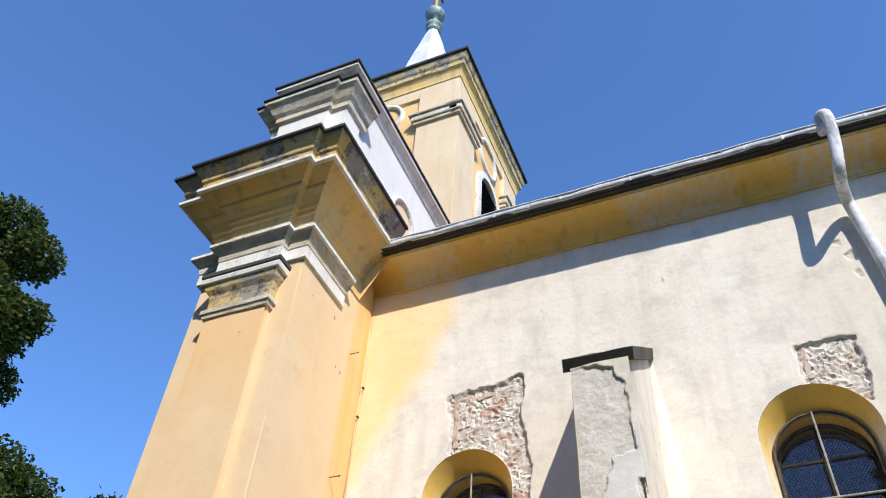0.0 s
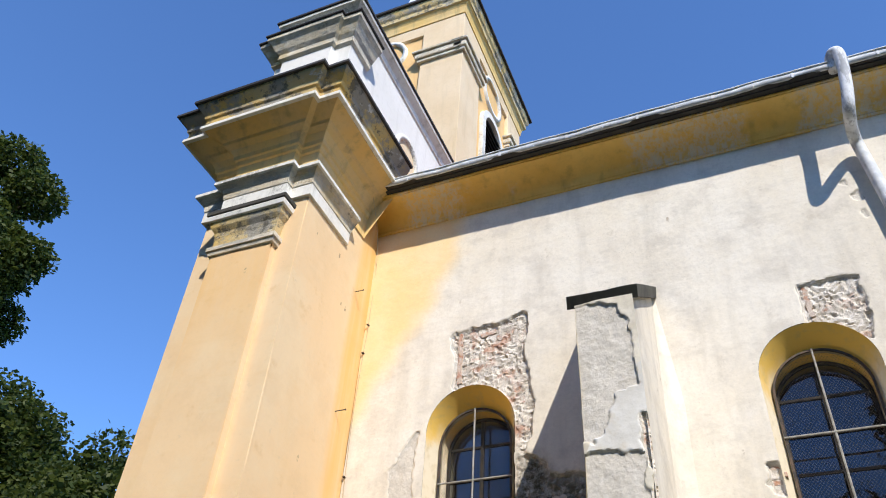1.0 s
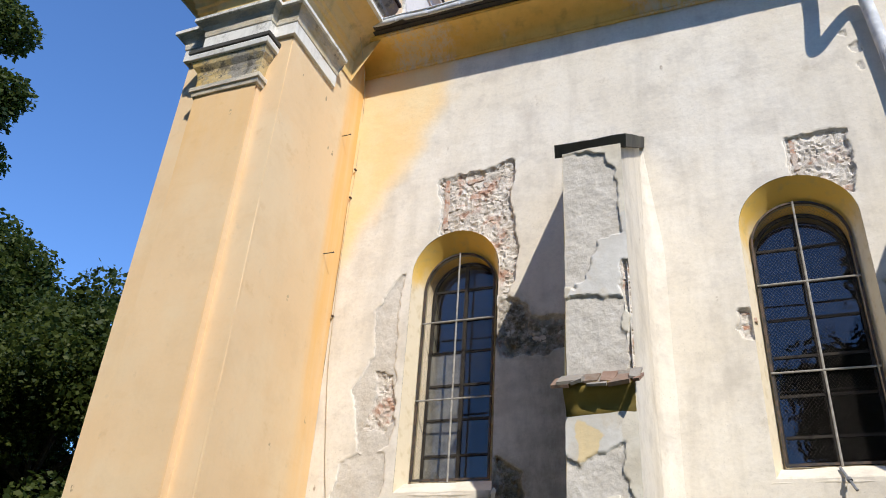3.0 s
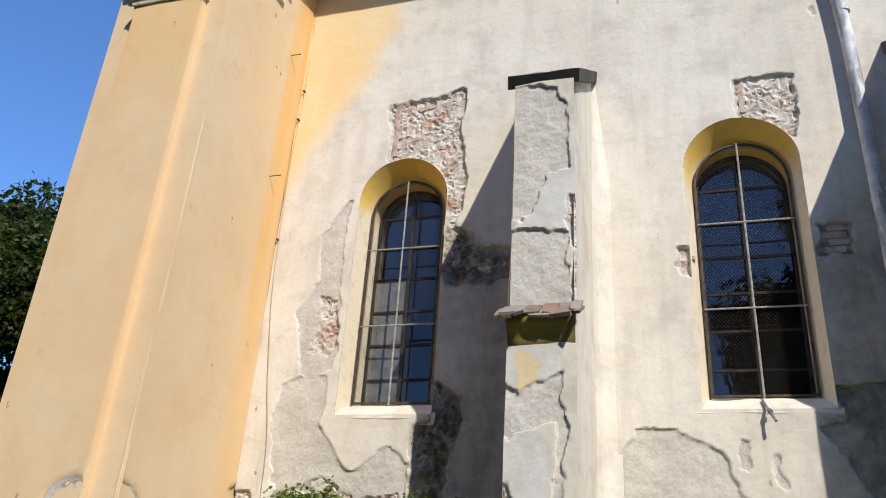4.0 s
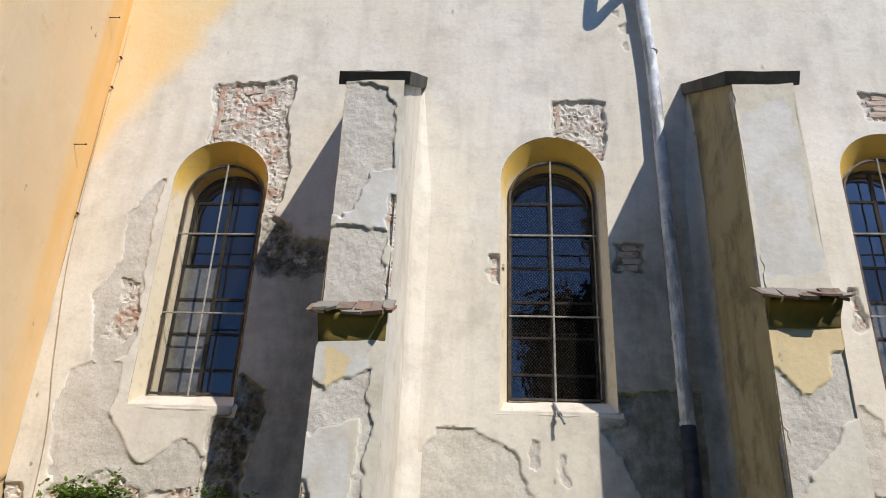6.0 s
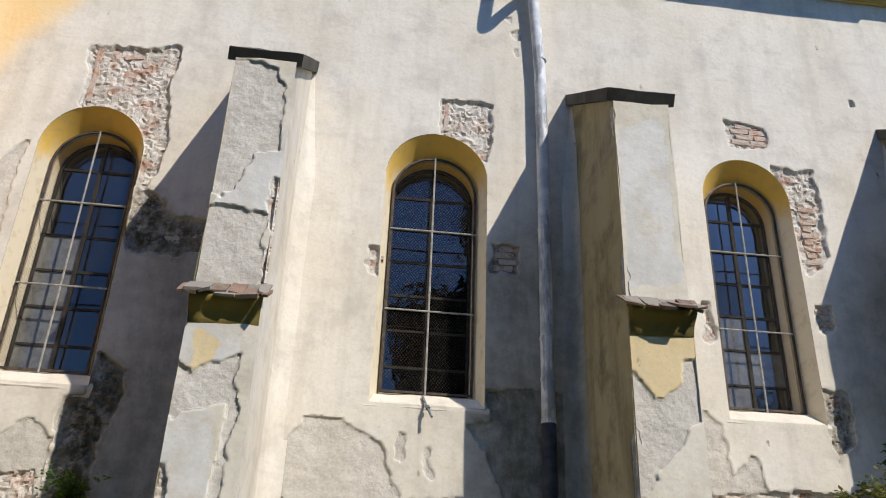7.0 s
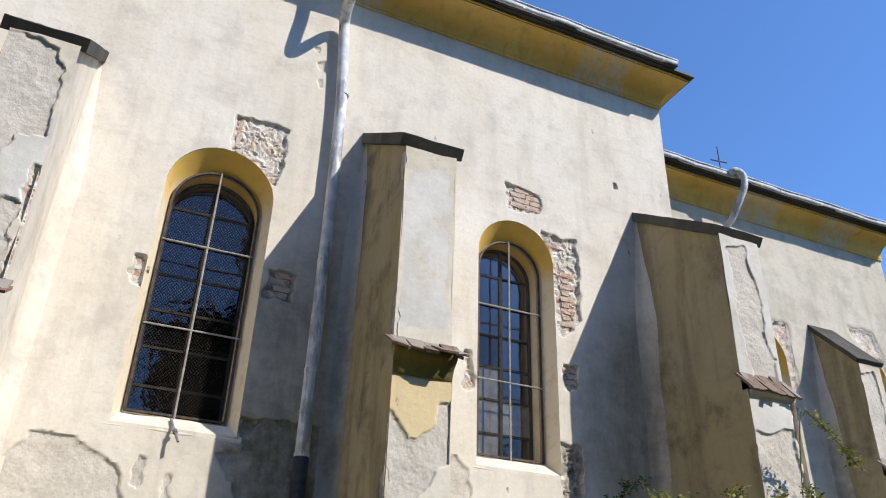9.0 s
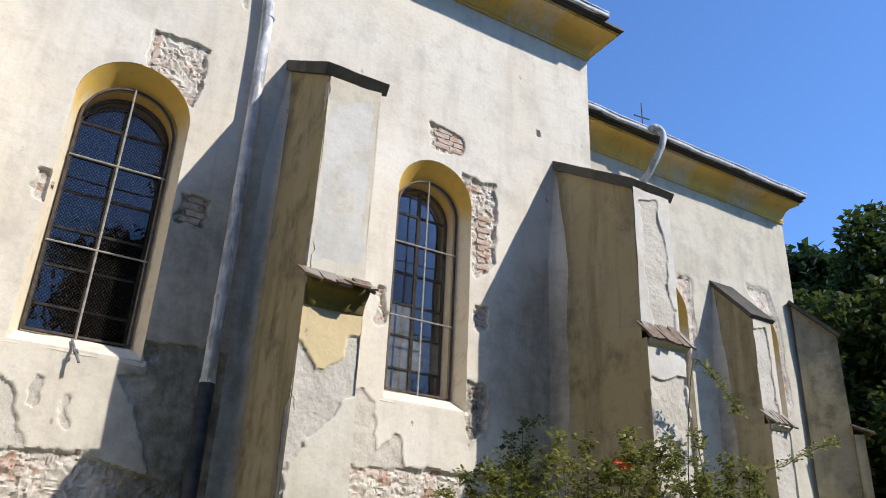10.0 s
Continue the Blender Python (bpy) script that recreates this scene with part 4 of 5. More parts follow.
def buttress(label, x0, x1, yw, depth, top, fall, ledge, step, front, left, seed, group="nave buttresses", front_coat=M_BUTT, fillet=True, broken=False, tilt=(0.0, 0.0), cap=0.125):
    """A buttress with a sloping slab on top and a tiled set-off."""
    b = thing("buttress", label, "buttress", group)
    yf = yw - depth
    head = top - fall

    def side_cut(rise):
        return lambda u, v: (head - 0.06 + ((fall + rise) / depth) * u - v) * 0.8

    coat_wall("front_render", facing(x0, yf), (0, x1 - x0, ledge, head - 0.04), 0.012, front, front_coat, b, seed=seed, uneven=0.012)
    coat_wall("lower_front_render", facing(x0 - step * 0.2, yf - step), (0, x1 - x0 + step * 0.4, 0, ledge - 0.1), 0.013, front, front_coat, b, seed=seed + 2, uneven=0.015)
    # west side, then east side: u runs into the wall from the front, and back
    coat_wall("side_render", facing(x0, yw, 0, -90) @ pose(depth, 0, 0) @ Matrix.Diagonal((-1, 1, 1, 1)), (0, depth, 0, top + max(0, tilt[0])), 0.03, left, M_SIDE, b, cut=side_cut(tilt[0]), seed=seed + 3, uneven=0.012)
    coat_wall("side_render", facing(x1 - 0.012, yf, 0, 90), (0, depth, 0, top), 0.03, [], M_WALL if fillet else M_BUTT, b, cut=side_cut(tilt[1]), seed=seed + 4, uneven=0.004)
    if step > 0.01:
        for xx, t in ((x0 - step * 0.2, -90), (x1 + step * 0.2 - 0.01, 90)):
            y = yf if t == -90 else yf - step
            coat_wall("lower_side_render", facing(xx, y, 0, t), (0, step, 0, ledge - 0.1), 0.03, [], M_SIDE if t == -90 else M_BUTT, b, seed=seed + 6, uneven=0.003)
    for xx, s in ((x0, -1), (x1, 1)) if fillet else ():
        bm = bmesh.new()
        peak = top - 0.14 + tilt[0 if s < 0 else 1]
        rows = []
        for z in [peak * k / 30 for k in range(31)]:
            r = 0.20 * min(1.0, 0.12 + (peak - z) / 1.6)
            rows.append([bm.verts.new((xx + s * (r * (1 - math.sin(a)) - 0.016 * (i == 6)), yw - r * (1 - math.cos(a)) + 0.016 * (i == 0), z)) for i, a in enumerate([math.pi / 2 * i / 6 for i in range(7)])])
        for p, q in zip(rows, rows[1:]):
            for i in range(6):
                bm.faces.new([p[i], p[i + 1], q[i + 1], q[i]])
        strip = part("plaster_fillet", bm, M_WALL, b, "", True).data
        # west fillets take the same dirt and painted shade, fading upwards
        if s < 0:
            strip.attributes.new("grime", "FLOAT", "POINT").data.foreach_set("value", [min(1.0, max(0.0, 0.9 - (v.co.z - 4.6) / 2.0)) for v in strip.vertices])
    k = 0.06
    run = fall / depth
    c = [(x0 - k, yw + 0.03, top + 0.03 * run + tilt[0]), (x1 + k, yw + 0.03, top + 0.03 * run + tilt[1]), (x1 + k, yf - k, head - k * run), (x0 - k, yf - k, head - k * run)]
    part("cap_slab", slab(c, cap, 10, 0.008, seed), M_STONE, b, "dark weathered stone cap slab")
    if broken:
        # steep broken tiles over a shallow ledge
        tiles(b, x0 - 0.05, x1 + 0.05, yf + 0.02, yf - step - 0.12, ledge + 0.13, ledge - 0.12, seed, M_TILE_DARK, (0.06, 0.13))
        low, out = 0.35, 0.5
    else:
        tiles(b, x0 - 0.09, x1 + 0.06, yf + 0.02, yf - step - 0.20, ledge + 0.08, ledge - 0.06, seed)
        low, out = 1.0, 1.0
    prof = [(0.0, 0.27), (0.012, 0.26), (0.018, 0.22), (0.04, 0.17), (0.09, 0.12), (0.12, 0.09), (0.12, 0.04), (0.0, 0.01)]
    bm = moulding([(x0 + 0.004, yf - step), (x1 - 0.004, yf - step)], [(o * out, ledge - 0.10 * (broken) - d * low) for o, d in prof], 0.008, seed, 0.10)
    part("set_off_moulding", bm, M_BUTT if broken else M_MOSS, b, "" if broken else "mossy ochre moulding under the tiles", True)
    return b


B1 = [(1, [(-0.1, 3.95), (0.50, 3.95), (0.53, 4.3), (0.51, 4.60), (0.49, 4.76), (0.3, 4.80), (0.1, 4.81), (-0.1, 4.80)]),
      (1, [(-0.1, 4.90), (0.08, 4.90), (0.19, 4.99), (0.22, 5.2), (0.29, 5.36), (0.47, 5.45), (0.50, 5.9), (0.49, 6.10), (0.38, 6.33), (-0.1, 6.34)]),
      (3, [(0.02, 4.80), (0.2, 5.4), (0.55, 5.6), (0.6, 4.75), (0.3, 4.7)]),
      (2, [(0.50, 4.15), (0.66, 4.1), (0.66, 4.78), (0.52, 5.08), (0.53, 4.6)]),
      (1, [(-0.1, 3.62), (0.1, 3.36), (0.25, 3.42), (0.46, 3.52), (0.42, 3.3), (0.50, 3.1), (0.46, 2.6), (0.50, 1.2), (0.40, 1.2), (0.36, 2.4), (0.40, 3.12), (0.05, 3.04), (-0.1, 3.1)]),
      (3, [(-0.1, 3.9), (0.45, 3.9), (0.43, 3.3), (-0.1, 3.3)]),
      (4, [(0.06, 3.76), (0.14, 3.74), (0.29, 3.58), (0.2, 3.43), (0.09, 3.38), (0.07, 3.5)]),
      (3, [(-0.1, 3.05), (0.37, 3.1), (0.36, 1.0), (-0.1, 1.0)]),
      (2, [(-0.1, 2.7), (0.03, 2.66), (0.05, 2.4), (0.3, 2.2), (0.4, 1.2), (-0.1, 1.2)])]
B2 = [(3, [(0.05, 4.45), (0.52, 4.5), (0.54, 6.0), (0.45, 6.25), (0.04, 6.1)]),
      (4, [(-0.1, 4.0), (0.7, 4.0), (0.7, 3.4), (-0.1, 3.3)]),
      (1, [(-0.1, 3.64), (0.08, 3.58), (0.18, 3.42), (0.28, 3.40), (0.36, 3.52), (0.46, 3.58), (0.48, 3.76), (0.62, 3.80), (0.62, 3.30), (0.47, 3.24), (0.38, 3.04), (0.18, 2.78), (0.05, 2.63), (0.03, 2.4), (-0.1, 2.3)]),
      (2, [(-0.1, 3.2), (0.02, 3.1), (0.04, 1.5), (-0.1, 1.4)])]
B3 = [(3, [(-0.1, 6.5), (0.8, 6.5), (0.8, 0), (-0.1, 0)]),
      (1, [(0.02, 4.0), (0.55, 4.1), (0.62, 3.0), (0.6, 0.0), (-0.1, 0.0), (0.0, 3.0)]),
      (1, [(0.08, 6.25), (0.38, 6.32), (0.5, 5.6), (0.46, 5.2), (0.57, 4.6), (0.2, 4.5), (0.14, 5.2)]),
      (2, [(-0.1, 3.2), (0.05, 3.1), (0.04, 0.0), (-0.1, 0.0)]),
      (2, [(0.58, 4.4), (0.7, 4.4), (0.7, 1.0), (0.60, 1.0)])]
SIDE2 = [(1, [(0.0, 6.35), (0.18, 6.40), (0.13, 6.1), (0.05, 5.95), (0.06, 6.15), (0.0, 6.2)]), (2, [(-0.1, 4.9), (0.05, 4.7), (0.03, 4.1), (-0.1, 4.0)]), (2, [(-0.1, 3.3), (0.1, 3.1), (0.07, 2.2), (-0.1, 2.0)])]
buttress("grey roughcast buttress with a dark sloping cap slab", -1.022, -0.465, 0, 1.55, 7.68, 1.20, 4.02, 0.03, B1, [], 11, tilt=(0.03, -0.08))
buttress("pale plastered buttress with dark cap slab and tiled set-off", 2.611, 3.178, 0, 1.43, 7.50, 0.945, 4.25, 0.03, B2, SIDE2, 23)
buttress("stained buttress at the nave corner with a broken tiled set-off", 6.60, 7.20, 0, 1.46, 7.47, 0.94, 4.56, 0.10, B3, [], 37, broken=True)

# ---- chancel ----
YC, CX1 = 1.2, 13.3
CWIN = ((9.78, 4.1, 0.575, 6.32), (12.1, 4.1, 0.575, 6.32))


def chancel_cut(u, v):
    s = np.full(u.shape, 9.0)
    for cx, sill, half, spring in CWIN:
        s = np.minimum(s, arch_distance(u, v, cx, half, sill - 0.16, spring))
    return s


CH = [(2, [(10.2, 7.0), (10.5, 7.0), (10.5, 6.6), (10.55, 5.6), (10.40, 5.4), (10.30, 6.3)]),
      (2, [(12.0, 7.25), (12.55, 7.25), (12.75, 6.6), (12.8, 5.2), (12.65, 4.9), (12.6, 6.2), (12.3, 6.9)])]
ch = coat_wall("wall_chancel", facing(0, YC), (XE - 0.4, CX1, 0, 9.0), 0.04, CH, M_CHAN, cut=chancel_cut, seed=9)
tagged(ch, "grey-stained whitewashed chancel wall set back from the nave", "wall", kind="structure")
bm = bmesh.new()
box(bm, XE - 0.4, 9.2, YC + 0.13, YC + 0.7, 0, 9.3)
box(bm, 10.36, 11.5, YC + 0.13, YC + 0.7, 0, 9.3)
box(bm, 12.7, CX1 - 0.01, YC + 0.13, YC + 0.7, 0, 9.3)
for a, b in ((9.2, 10.36), (11.5, 12.7)):
    box(bm, a, b, YC + 0.13, YC + 0.7, 0, 3.85)
    box(bm, a, b, YC + 0.13, YC + 0.7, 7.0, 9.3)
box(bm, CX1 - 0.7, CX1 - 0.012, YC + 0.71, 7.5, 0, 9.3)
tagged(part("chancel_core", bm, M_CHAN), "masonry core and east end of the chancel", "wall", kind="structure")
ch_plan = [(XE, YC), (CX1, YC), (CX1, 7.5)]
tagged(part("cove_chancel", moulding(ch_plan, cove_profile(8.90, 9.27, 0.40), 0.004, 2.0, 0.3, (1, 1, 0.42)), M_OCHRE), "ochre plaster cove under the chancel eaves", "cornice", kind="structure")
tagged(part("eaves_board_chancel", moulding(ch_plan, [(0.0, 9.27), (0.43, 9.272), (0.43, 9.31), (0.0, 9.32)], reach=(1, 1, 0.42)), M_DARK), "dark eaves board of the chancel", "board", kind="structure")
g = thing("gutter", "grey zinc gutter along the chancel eaves", "gutter")
gutter(g, XE + 0.05, CX1 + 0.12, YC - 0.54, 9.285, 0.11, 0.08)
d = thing("downpipe", "grey zinc downpipe bent under the chancel eaves", "downpipe")
downpipe([(9.22, 0.66, 9.32), (9.26, 0.60, 9.37), (9.38, 0.58, 9.36), (9.45, 0.58, 9.25), (9.42, 0.62, 9.02), (9.34, 0.85, 8.62), (9.29, 1.06, 8.35), (9.28, 1.1, 7.5), (9.28, 1.1, 3.0)], 3.0, 9.28, 1.1, d, 0.058)
bm = bmesh.new()
v = [bm.verts.new(p) for p in ((XE, YC - 0.43, 9.36), (CX1 + 0.2, YC - 0.43, 9.36), (CX1 - 2.5, 4.35, 11.9), (XE, 4.35, 11.9), (XE, 8, 9.36), (CX1 + 0.2, 8, 9.36))]
for q in ((0, 1, 2, 3), (1, 5, 2), (5, 4, 3, 2), (0, 3, 4), (0, 4, 5, 1)):
    bm.faces.new([v[k] for k in q])
tagged(part("roof_chancel", bm, M_ROOF), "low brown roof over the chancel", "roof", kind="structure")
c = thing("roof_cross", "small thin iron cross on the chancel roof", "cross")
part("shaft", tube([(12.74, 4.2, 11.5), (12.74, 4.2, 13.32)], 0.018, 6), M_IRON, c)
part("arm", tube([(12.47, 4.2, 12.86), (12.98, 4.2, 12.92)], 0.018, 6), M_IRON, c)
for k, size in enumerate(CWIN):
    window("window_%d" % (k + 4), *size, YC, False, "round-headed chancel window in a yellow reveal")
buttress("slim chancel buttress with a sloping slab", 11.05, 11.50, YC, 0.74, 7.12, 0.80, 4.55, 0.10, [(1, [(0.0, 6.0), (0.3, 6.1), (0.35, 4.6), (0.0, 4.6)]), (1, [(0.0, 4.4), (0.5, 4.4), (0.5, 1.0), (0.0, 1.0)])], [], 51, group="chancel buttresses", broken=True, cap=0.07)
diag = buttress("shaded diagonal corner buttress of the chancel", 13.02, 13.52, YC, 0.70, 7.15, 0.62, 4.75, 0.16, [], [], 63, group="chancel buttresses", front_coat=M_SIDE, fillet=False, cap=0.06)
diag.matrix_basis = Matrix.Translation((13.27, YC + 0.1, 0)) @ Matrix.Rotation(radians(45), 4, "Z") @ Matrix.Translation((-13.27, -YC, 0))

# ---- west front block ----
XB, YS, YP = -5.85, -1.80, -1.915
PL, PR = -5.46, -4.58              # corner pilaster
EASTP = [(2, [(-0.1, 2.62), (0.3, 2.5), (0.55, 2.2), (0.5, 1.8), (-0.1, 1.8)]), (2, [(1.7, 2.8), (1.85, 2.85), (1.85, 2.2), (1.72, 2.2)])]
blk = coat_wall("wall_west_front_side", facing(XW, YS, 0, 90), (0, -YS, 0, 10.0), 0.04, EASTP, M_BLOCK, seed=31, uneven=0.01)
tagged(blk, "warm ochre-painted side of the west front with orange rain streaks", "wall", kind="structure")
tagged(coat_wall("wall_west_front_corner", facing(PR - 0.02, YS), (0, XW - PR + 0.02, 0, 8.75), 0.04, [], M_BLOCK, seed=35), "ochre wall strip between corner pilaster and block edge", "wall", kind="structure")
part("corner_bead", tube([(XW - 0.026, YS + 0.026, 8.68 * k / 10) for k in range(11)], 0.026, 14), M_BLOCK, blk, smooth=True)
pil = thing("corner_pilaster", "beige-ochre corner pilaster with a weathered moulded capital", "pilaster")
coat_wall("shaft", facing(PL, YP), (0, PR - PL, 0, 7.95), 0.04, [(2, [(0.60, 2.5), (0.74, 2.62), (1.0, 2.5), (1.0, 1.6), (0.58, 1.6)])], M_BLOCK, pil, seed=33, uneven=0.008)
part("shaft_core", boxed(PL + 0.003, PR - 0.003, YP + 0.03, YS + 0.02, 0, 8.68), M_BLOCK, pil)
cap_plan = [(PL, YS), (PL, YP), (PR, YP), (PR, YS)]
part("astragal", moulding(cap_plan, [(0.0, 7.90), (0.03, 7.91), (0.04, 7.96), (0.06, 7.97), (0.06, 8.03), (0.0, 8.06)], 0.004, 3), M_SOILED, pil, "soiled white astragal")
part("capital", moulding(cap_plan, [(0.0, 8.05), (0.015, 8.07), (0.02, 8.20), (0.03, 8.24), (0.035, 8.28), (0.08, 8.35), (0.10, 8.43)], 0.006, 4), M_STUCCO, pil, "ochre and grey weathered capital")
part("abacus", moulding(cap_plan, [(0.10, 8.43), (0.13, 8.44), (0.14, 8.50), (0.13, 8.52)], 0.004, 5), M_WHITE, pil, "white abacus edge")
part("capital_cover", moulding(cap_plan, [(0.13, 8.52), (0.15, 8.53), (0.15, 8.585), (0.05, 8.65), (0.0, 8.66)], 0.006, 6), M_STONE, pil)
core = bmesh.new()
box(core, XB, XW - 0.03, YS + 0.03, 10.8, 0, 10.3)
tagged(part("west_front", core, M_BLOCK), "ochre-painted west front of the church", "wall", kind="structure")
plan_low = [(XB, 1.0), (XB, YS), (PL, YS), (PL, YP), (PR, YP), (PR, YS), (XW, YS), (XW, -0.82)]
plan_top = plan_low[:-1] + [(XW, -0.42)]
ent = thing("entablature", "weathered ochre entablature with white lips and dark sheet cover", "cornice")
WEST = (0.80, 1, 1)
part("architrave", moulding(plan_low, [(0.0, 8.69), (0.05, 8.69), (0.05, 8.87)], 0.004, 7), M_WHITE, ent, "whitewashed architrave band")
part("architrave_moulding", moulding(plan_low, [(0.05, 8.87), (0.06, 8.88), (0.07, 8.96), (0.10, 9.02), (0.15, 9.07)], 0.006, 8), M_SOILED, ent)
part("architrave_lip", moulding(plan_low, [(0.15, 9.07), (0.18, 9.08), (0.18, 9.13), (0.03, 9.17)], 0.003, 9), M_WHITE, ent, "white lip")
part("frieze", moulding(plan_top, [(0.02, 9.15), (0.02, 9.52), (0.05, 9.53), (0.06, 9.60), (0.09, 9.61), (0.10, 9.68), (0.16, 9.76), (0.24, 9.80), (0.26, 9.84), (0.48, 9.93)], 0.005, 10, reach=WEST), M_FRIEZE, ent, "ochre frieze and soffit")
part("cornice_lip", moulding(plan_top, [(0.48, 9.93), (0.53, 9.935), (0.53, 9.99), (0.49, 10.01)], 0.003, 11, reach=WEST), M_WHITE, ent, "white cornice lip")
part("cornice_moulding", moulding(plan_top, [(0.49, 10.01), (0.49, 10.14), (0.52, 10.15), (0.53, 10.22), (0.59, 10.28), (0.63, 10.33), (0.64, 10.37)], 0.010, 12, 0.12, reach=WEST), M_STUCCO, ent, "flaking ochre and grey cornice moulding")
part("sheet_cover", moulding(plan_top, [(0.64, 10.365), (0.68, 10.365), (0.68, 10.41), (0.0, 10.53), (-0.3, 10.55)], 0.004, 2, reach=WEST), M_DARK, ent, "dark sheet-metal cover")

# ---- attic over the west front ----
att = thing("attic_wall", "whitewashed attic wall over the west front with a moulded end pier", "wall")
part("wall_body", boxed(-5.32, -4.10, -1.92, 2.2, 10.3, 12.74), M_ATTIC, att)
part("pier", boxed(-5.40, -4.06, -1.93, -1.5, 10.3, 12.40, bevel=0.01), M_ATTIC, att)
pier_plan = [(-5.40, -1.40), (-5.40, -1.93), (-5.22, -1.93), (-5.22, -2.01), (-4.34, -2.01), (-4.34, -1.93), (-4.06, -1.93), (-4.06, -1.40)]
part("pier_front", boxed(-5.22, -4.34, -2.01, -1.90, 10.3, 12.10, bevel=0.01), M_ATTIC, att)
part("pier_cornice", moulding(pier_plan, [(0.0, 11.72), (0.05, 11.76), (0.05, 11.86), (0.10, 11.92), (0.16, 12.04), (0.22, 12.10), (0.22, 12.18)], 0.006, 13), M_SOILED, att, "weathered white and ochre pier cornice")
part("pier_cover", moulding(pier_plan, [(0.22, 12.18), (0.25, 12.19), (0.25, 12.22), (0.0, 12.32)], 0.0), M_DARK, att)
top_plan = [(-5.32, 2.2), (-5.32, -1.92), (-4.10, -1.92), (-4.10, 2.2)]
part("coping", moulding(top_plan, [(0.0, 12.55), (0.03, 12.56), (0.04, 12.66), (0.12, 12.72), (0.15, 12.73), (0.15, 12.80)], 0.004, 14), M_WHITE, att, "white coping moulding")
part("coping_cover", moulding(top_plan, [(0.15, 12.80), (0.18, 12.80), (0.18, 12.84), (0.0, 12.92), (-0.6, 12.96)], 0.0), M_DARK, att, "dark sheet cover")
bm = bmesh.new()
ring = []
for k in range(32):
    a = 2 * math.pi * k / 32
    ring.append([bm.verts.new((-4.10 + dx, 0.18 + r * math.cos(a), 11.35 + 1.15 * r * math.sin(a))) for r, dx in ((0.42, 0.0), (0.40, 0.05), (0.34, 0.05), (0.33, 0.003))])
for a, b in zip(ring, ring[1:] + ring[:1]):
    for k in range(3):
        bm.faces.new([a[k], b[k], b[k + 1], a[k + 1]])
part("oculus_ring", bm, M_WHITE, att, "raised white oval ring", True)
bm = bmesh.new()
bm.faces.new([bm.verts.new((-4.096, 0.18 + 0.335 * math.cos(2 * math.pi * k / 32), 11.35 + 0.385 * math.sin(2 * math.pi * k / 32))) for k in range(32)])
part("oculus_panel", bm, M_PALE, att)

# ---- tower ----
TX, TY, TW = -4.25, 2.35, 4.1
ROUND = (0.6, 0.6, 0.6)
tow = thing("tower", "pale yellow church tower with pilasters, louvred openings and a white spire", "tower")
X0, X1, Y0, Y1 = TX - TW, TX, TY, TY + TW
ZE = 19.75
part("tower_body", boxed(X0, X1, Y0, Y1, 0.0, ZE - 0.6), M_TOWER, tow)
for fx, fy, tx, ty in ((1, 0, 0, 1), (0, -1, 1, 0)):
    for side in (0, 1):
        off = 0.0 if side == 0 else TW - 1.0
        if fx:
            a = (X1 - 0.01, X1 + 0.09, Y0 + off - (0.0 if side else 0.09), Y0 + off + 1.0)
        else:
            a = (X1 - 1.0 - off, X1 - off + (0.0 if side else 0.0), Y0 - 0.09, Y0 + 0.01)
        tp = part("tower_pilaster", boxed(*a, 10.0, ZE - 0.95, bevel=0.01), M_PALE, tow, "pale pilaster")
        zc = ZE - 2.45 - 0.006 * fx
        b2 = boxed(a[0] - 0.07, a[1] + 0.07, a[2] - 0.07, a[3] + 0.07, zc, zc + 0.10, bevel=0.02)
        box(b2, a[0] - 0.12, a[1] + 0.12, a[2] - 0.12, a[3] + 0.12, zc + 0.10, zc + 0.28, bevel=0.03)
        box(b2, a[0] - 0.17, a[1] + 0.17, a[2] - 0.17, a[3] + 0.17, zc + 0.28, zc + 0.36, bevel=0.02)
        part("pilaster_capital", b2, M_SOILED, tp, "grey and ochre capital")
tplan = [(X0, Y1), (X0, Y0), (X1, Y0), (X1, Y1), (X0, Y1)]
part("tower_frieze", moulding(tplan, [(0.0, ZE - 1.22), (0.11, ZE - 1.2), (0.11, ZE - 0.80)], 0.004, 15, reach=ROUND), M_PALE, tow, "grey-beige band")
part("tower_cove", moulding(tplan, [(0.11, ZE - 0.80), (0.15, ZE - 0.79), (0.16, ZE - 0.70), (0.20, ZE - 0.56), (0.27, ZE - 0.47), (0.34, ZE - 0.44)], 0.004, 16, reach=ROUND), M_FRIEZE, tow, "ochre cove")
part("tower_cornice", moulding(tplan, [(0.34, ZE - 0.44), (0.36, ZE - 0.43), (0.36, ZE - 0.28), (0.43, ZE - 0.22), (0.48, ZE - 0.12), (0.50, ZE - 0.03)], 0.008, 17, reach=ROUND), M_STUCCO, tow, "soiled grey tower cornice")
part("tower_eave_sheet", moulding(tplan, [(0.44, ZE - 0.03), (0.60, ZE - 0.02), (0.60, ZE + 0.06), (0.0, ZE + 0.35)], 0.0, reach=ROUND), M_DARK, tow, "dark sheet eaves")
CXT, CYT = (X0 + X1) / 2, (Y0 + Y1) / 2
bm = bmesh.new()
levels = [(2.3, ZE + 0.2), (1.45, ZE + 1.0), (1.05, ZE + 2.4), (0.74, ZE + 3.9), (0.52, ZE + 4.85), (0.34, ZE + 5.7), (0.18, ZE + 6.3)]
rings = []
for r, z in levels:
    rings.append([bm.verts.new((CXT + r * math.cos(math.pi / 8 + math.pi / 4 * k), CYT + r * math.sin(math.pi / 8 + math.pi / 4 * k), z)) for k in range(8)])
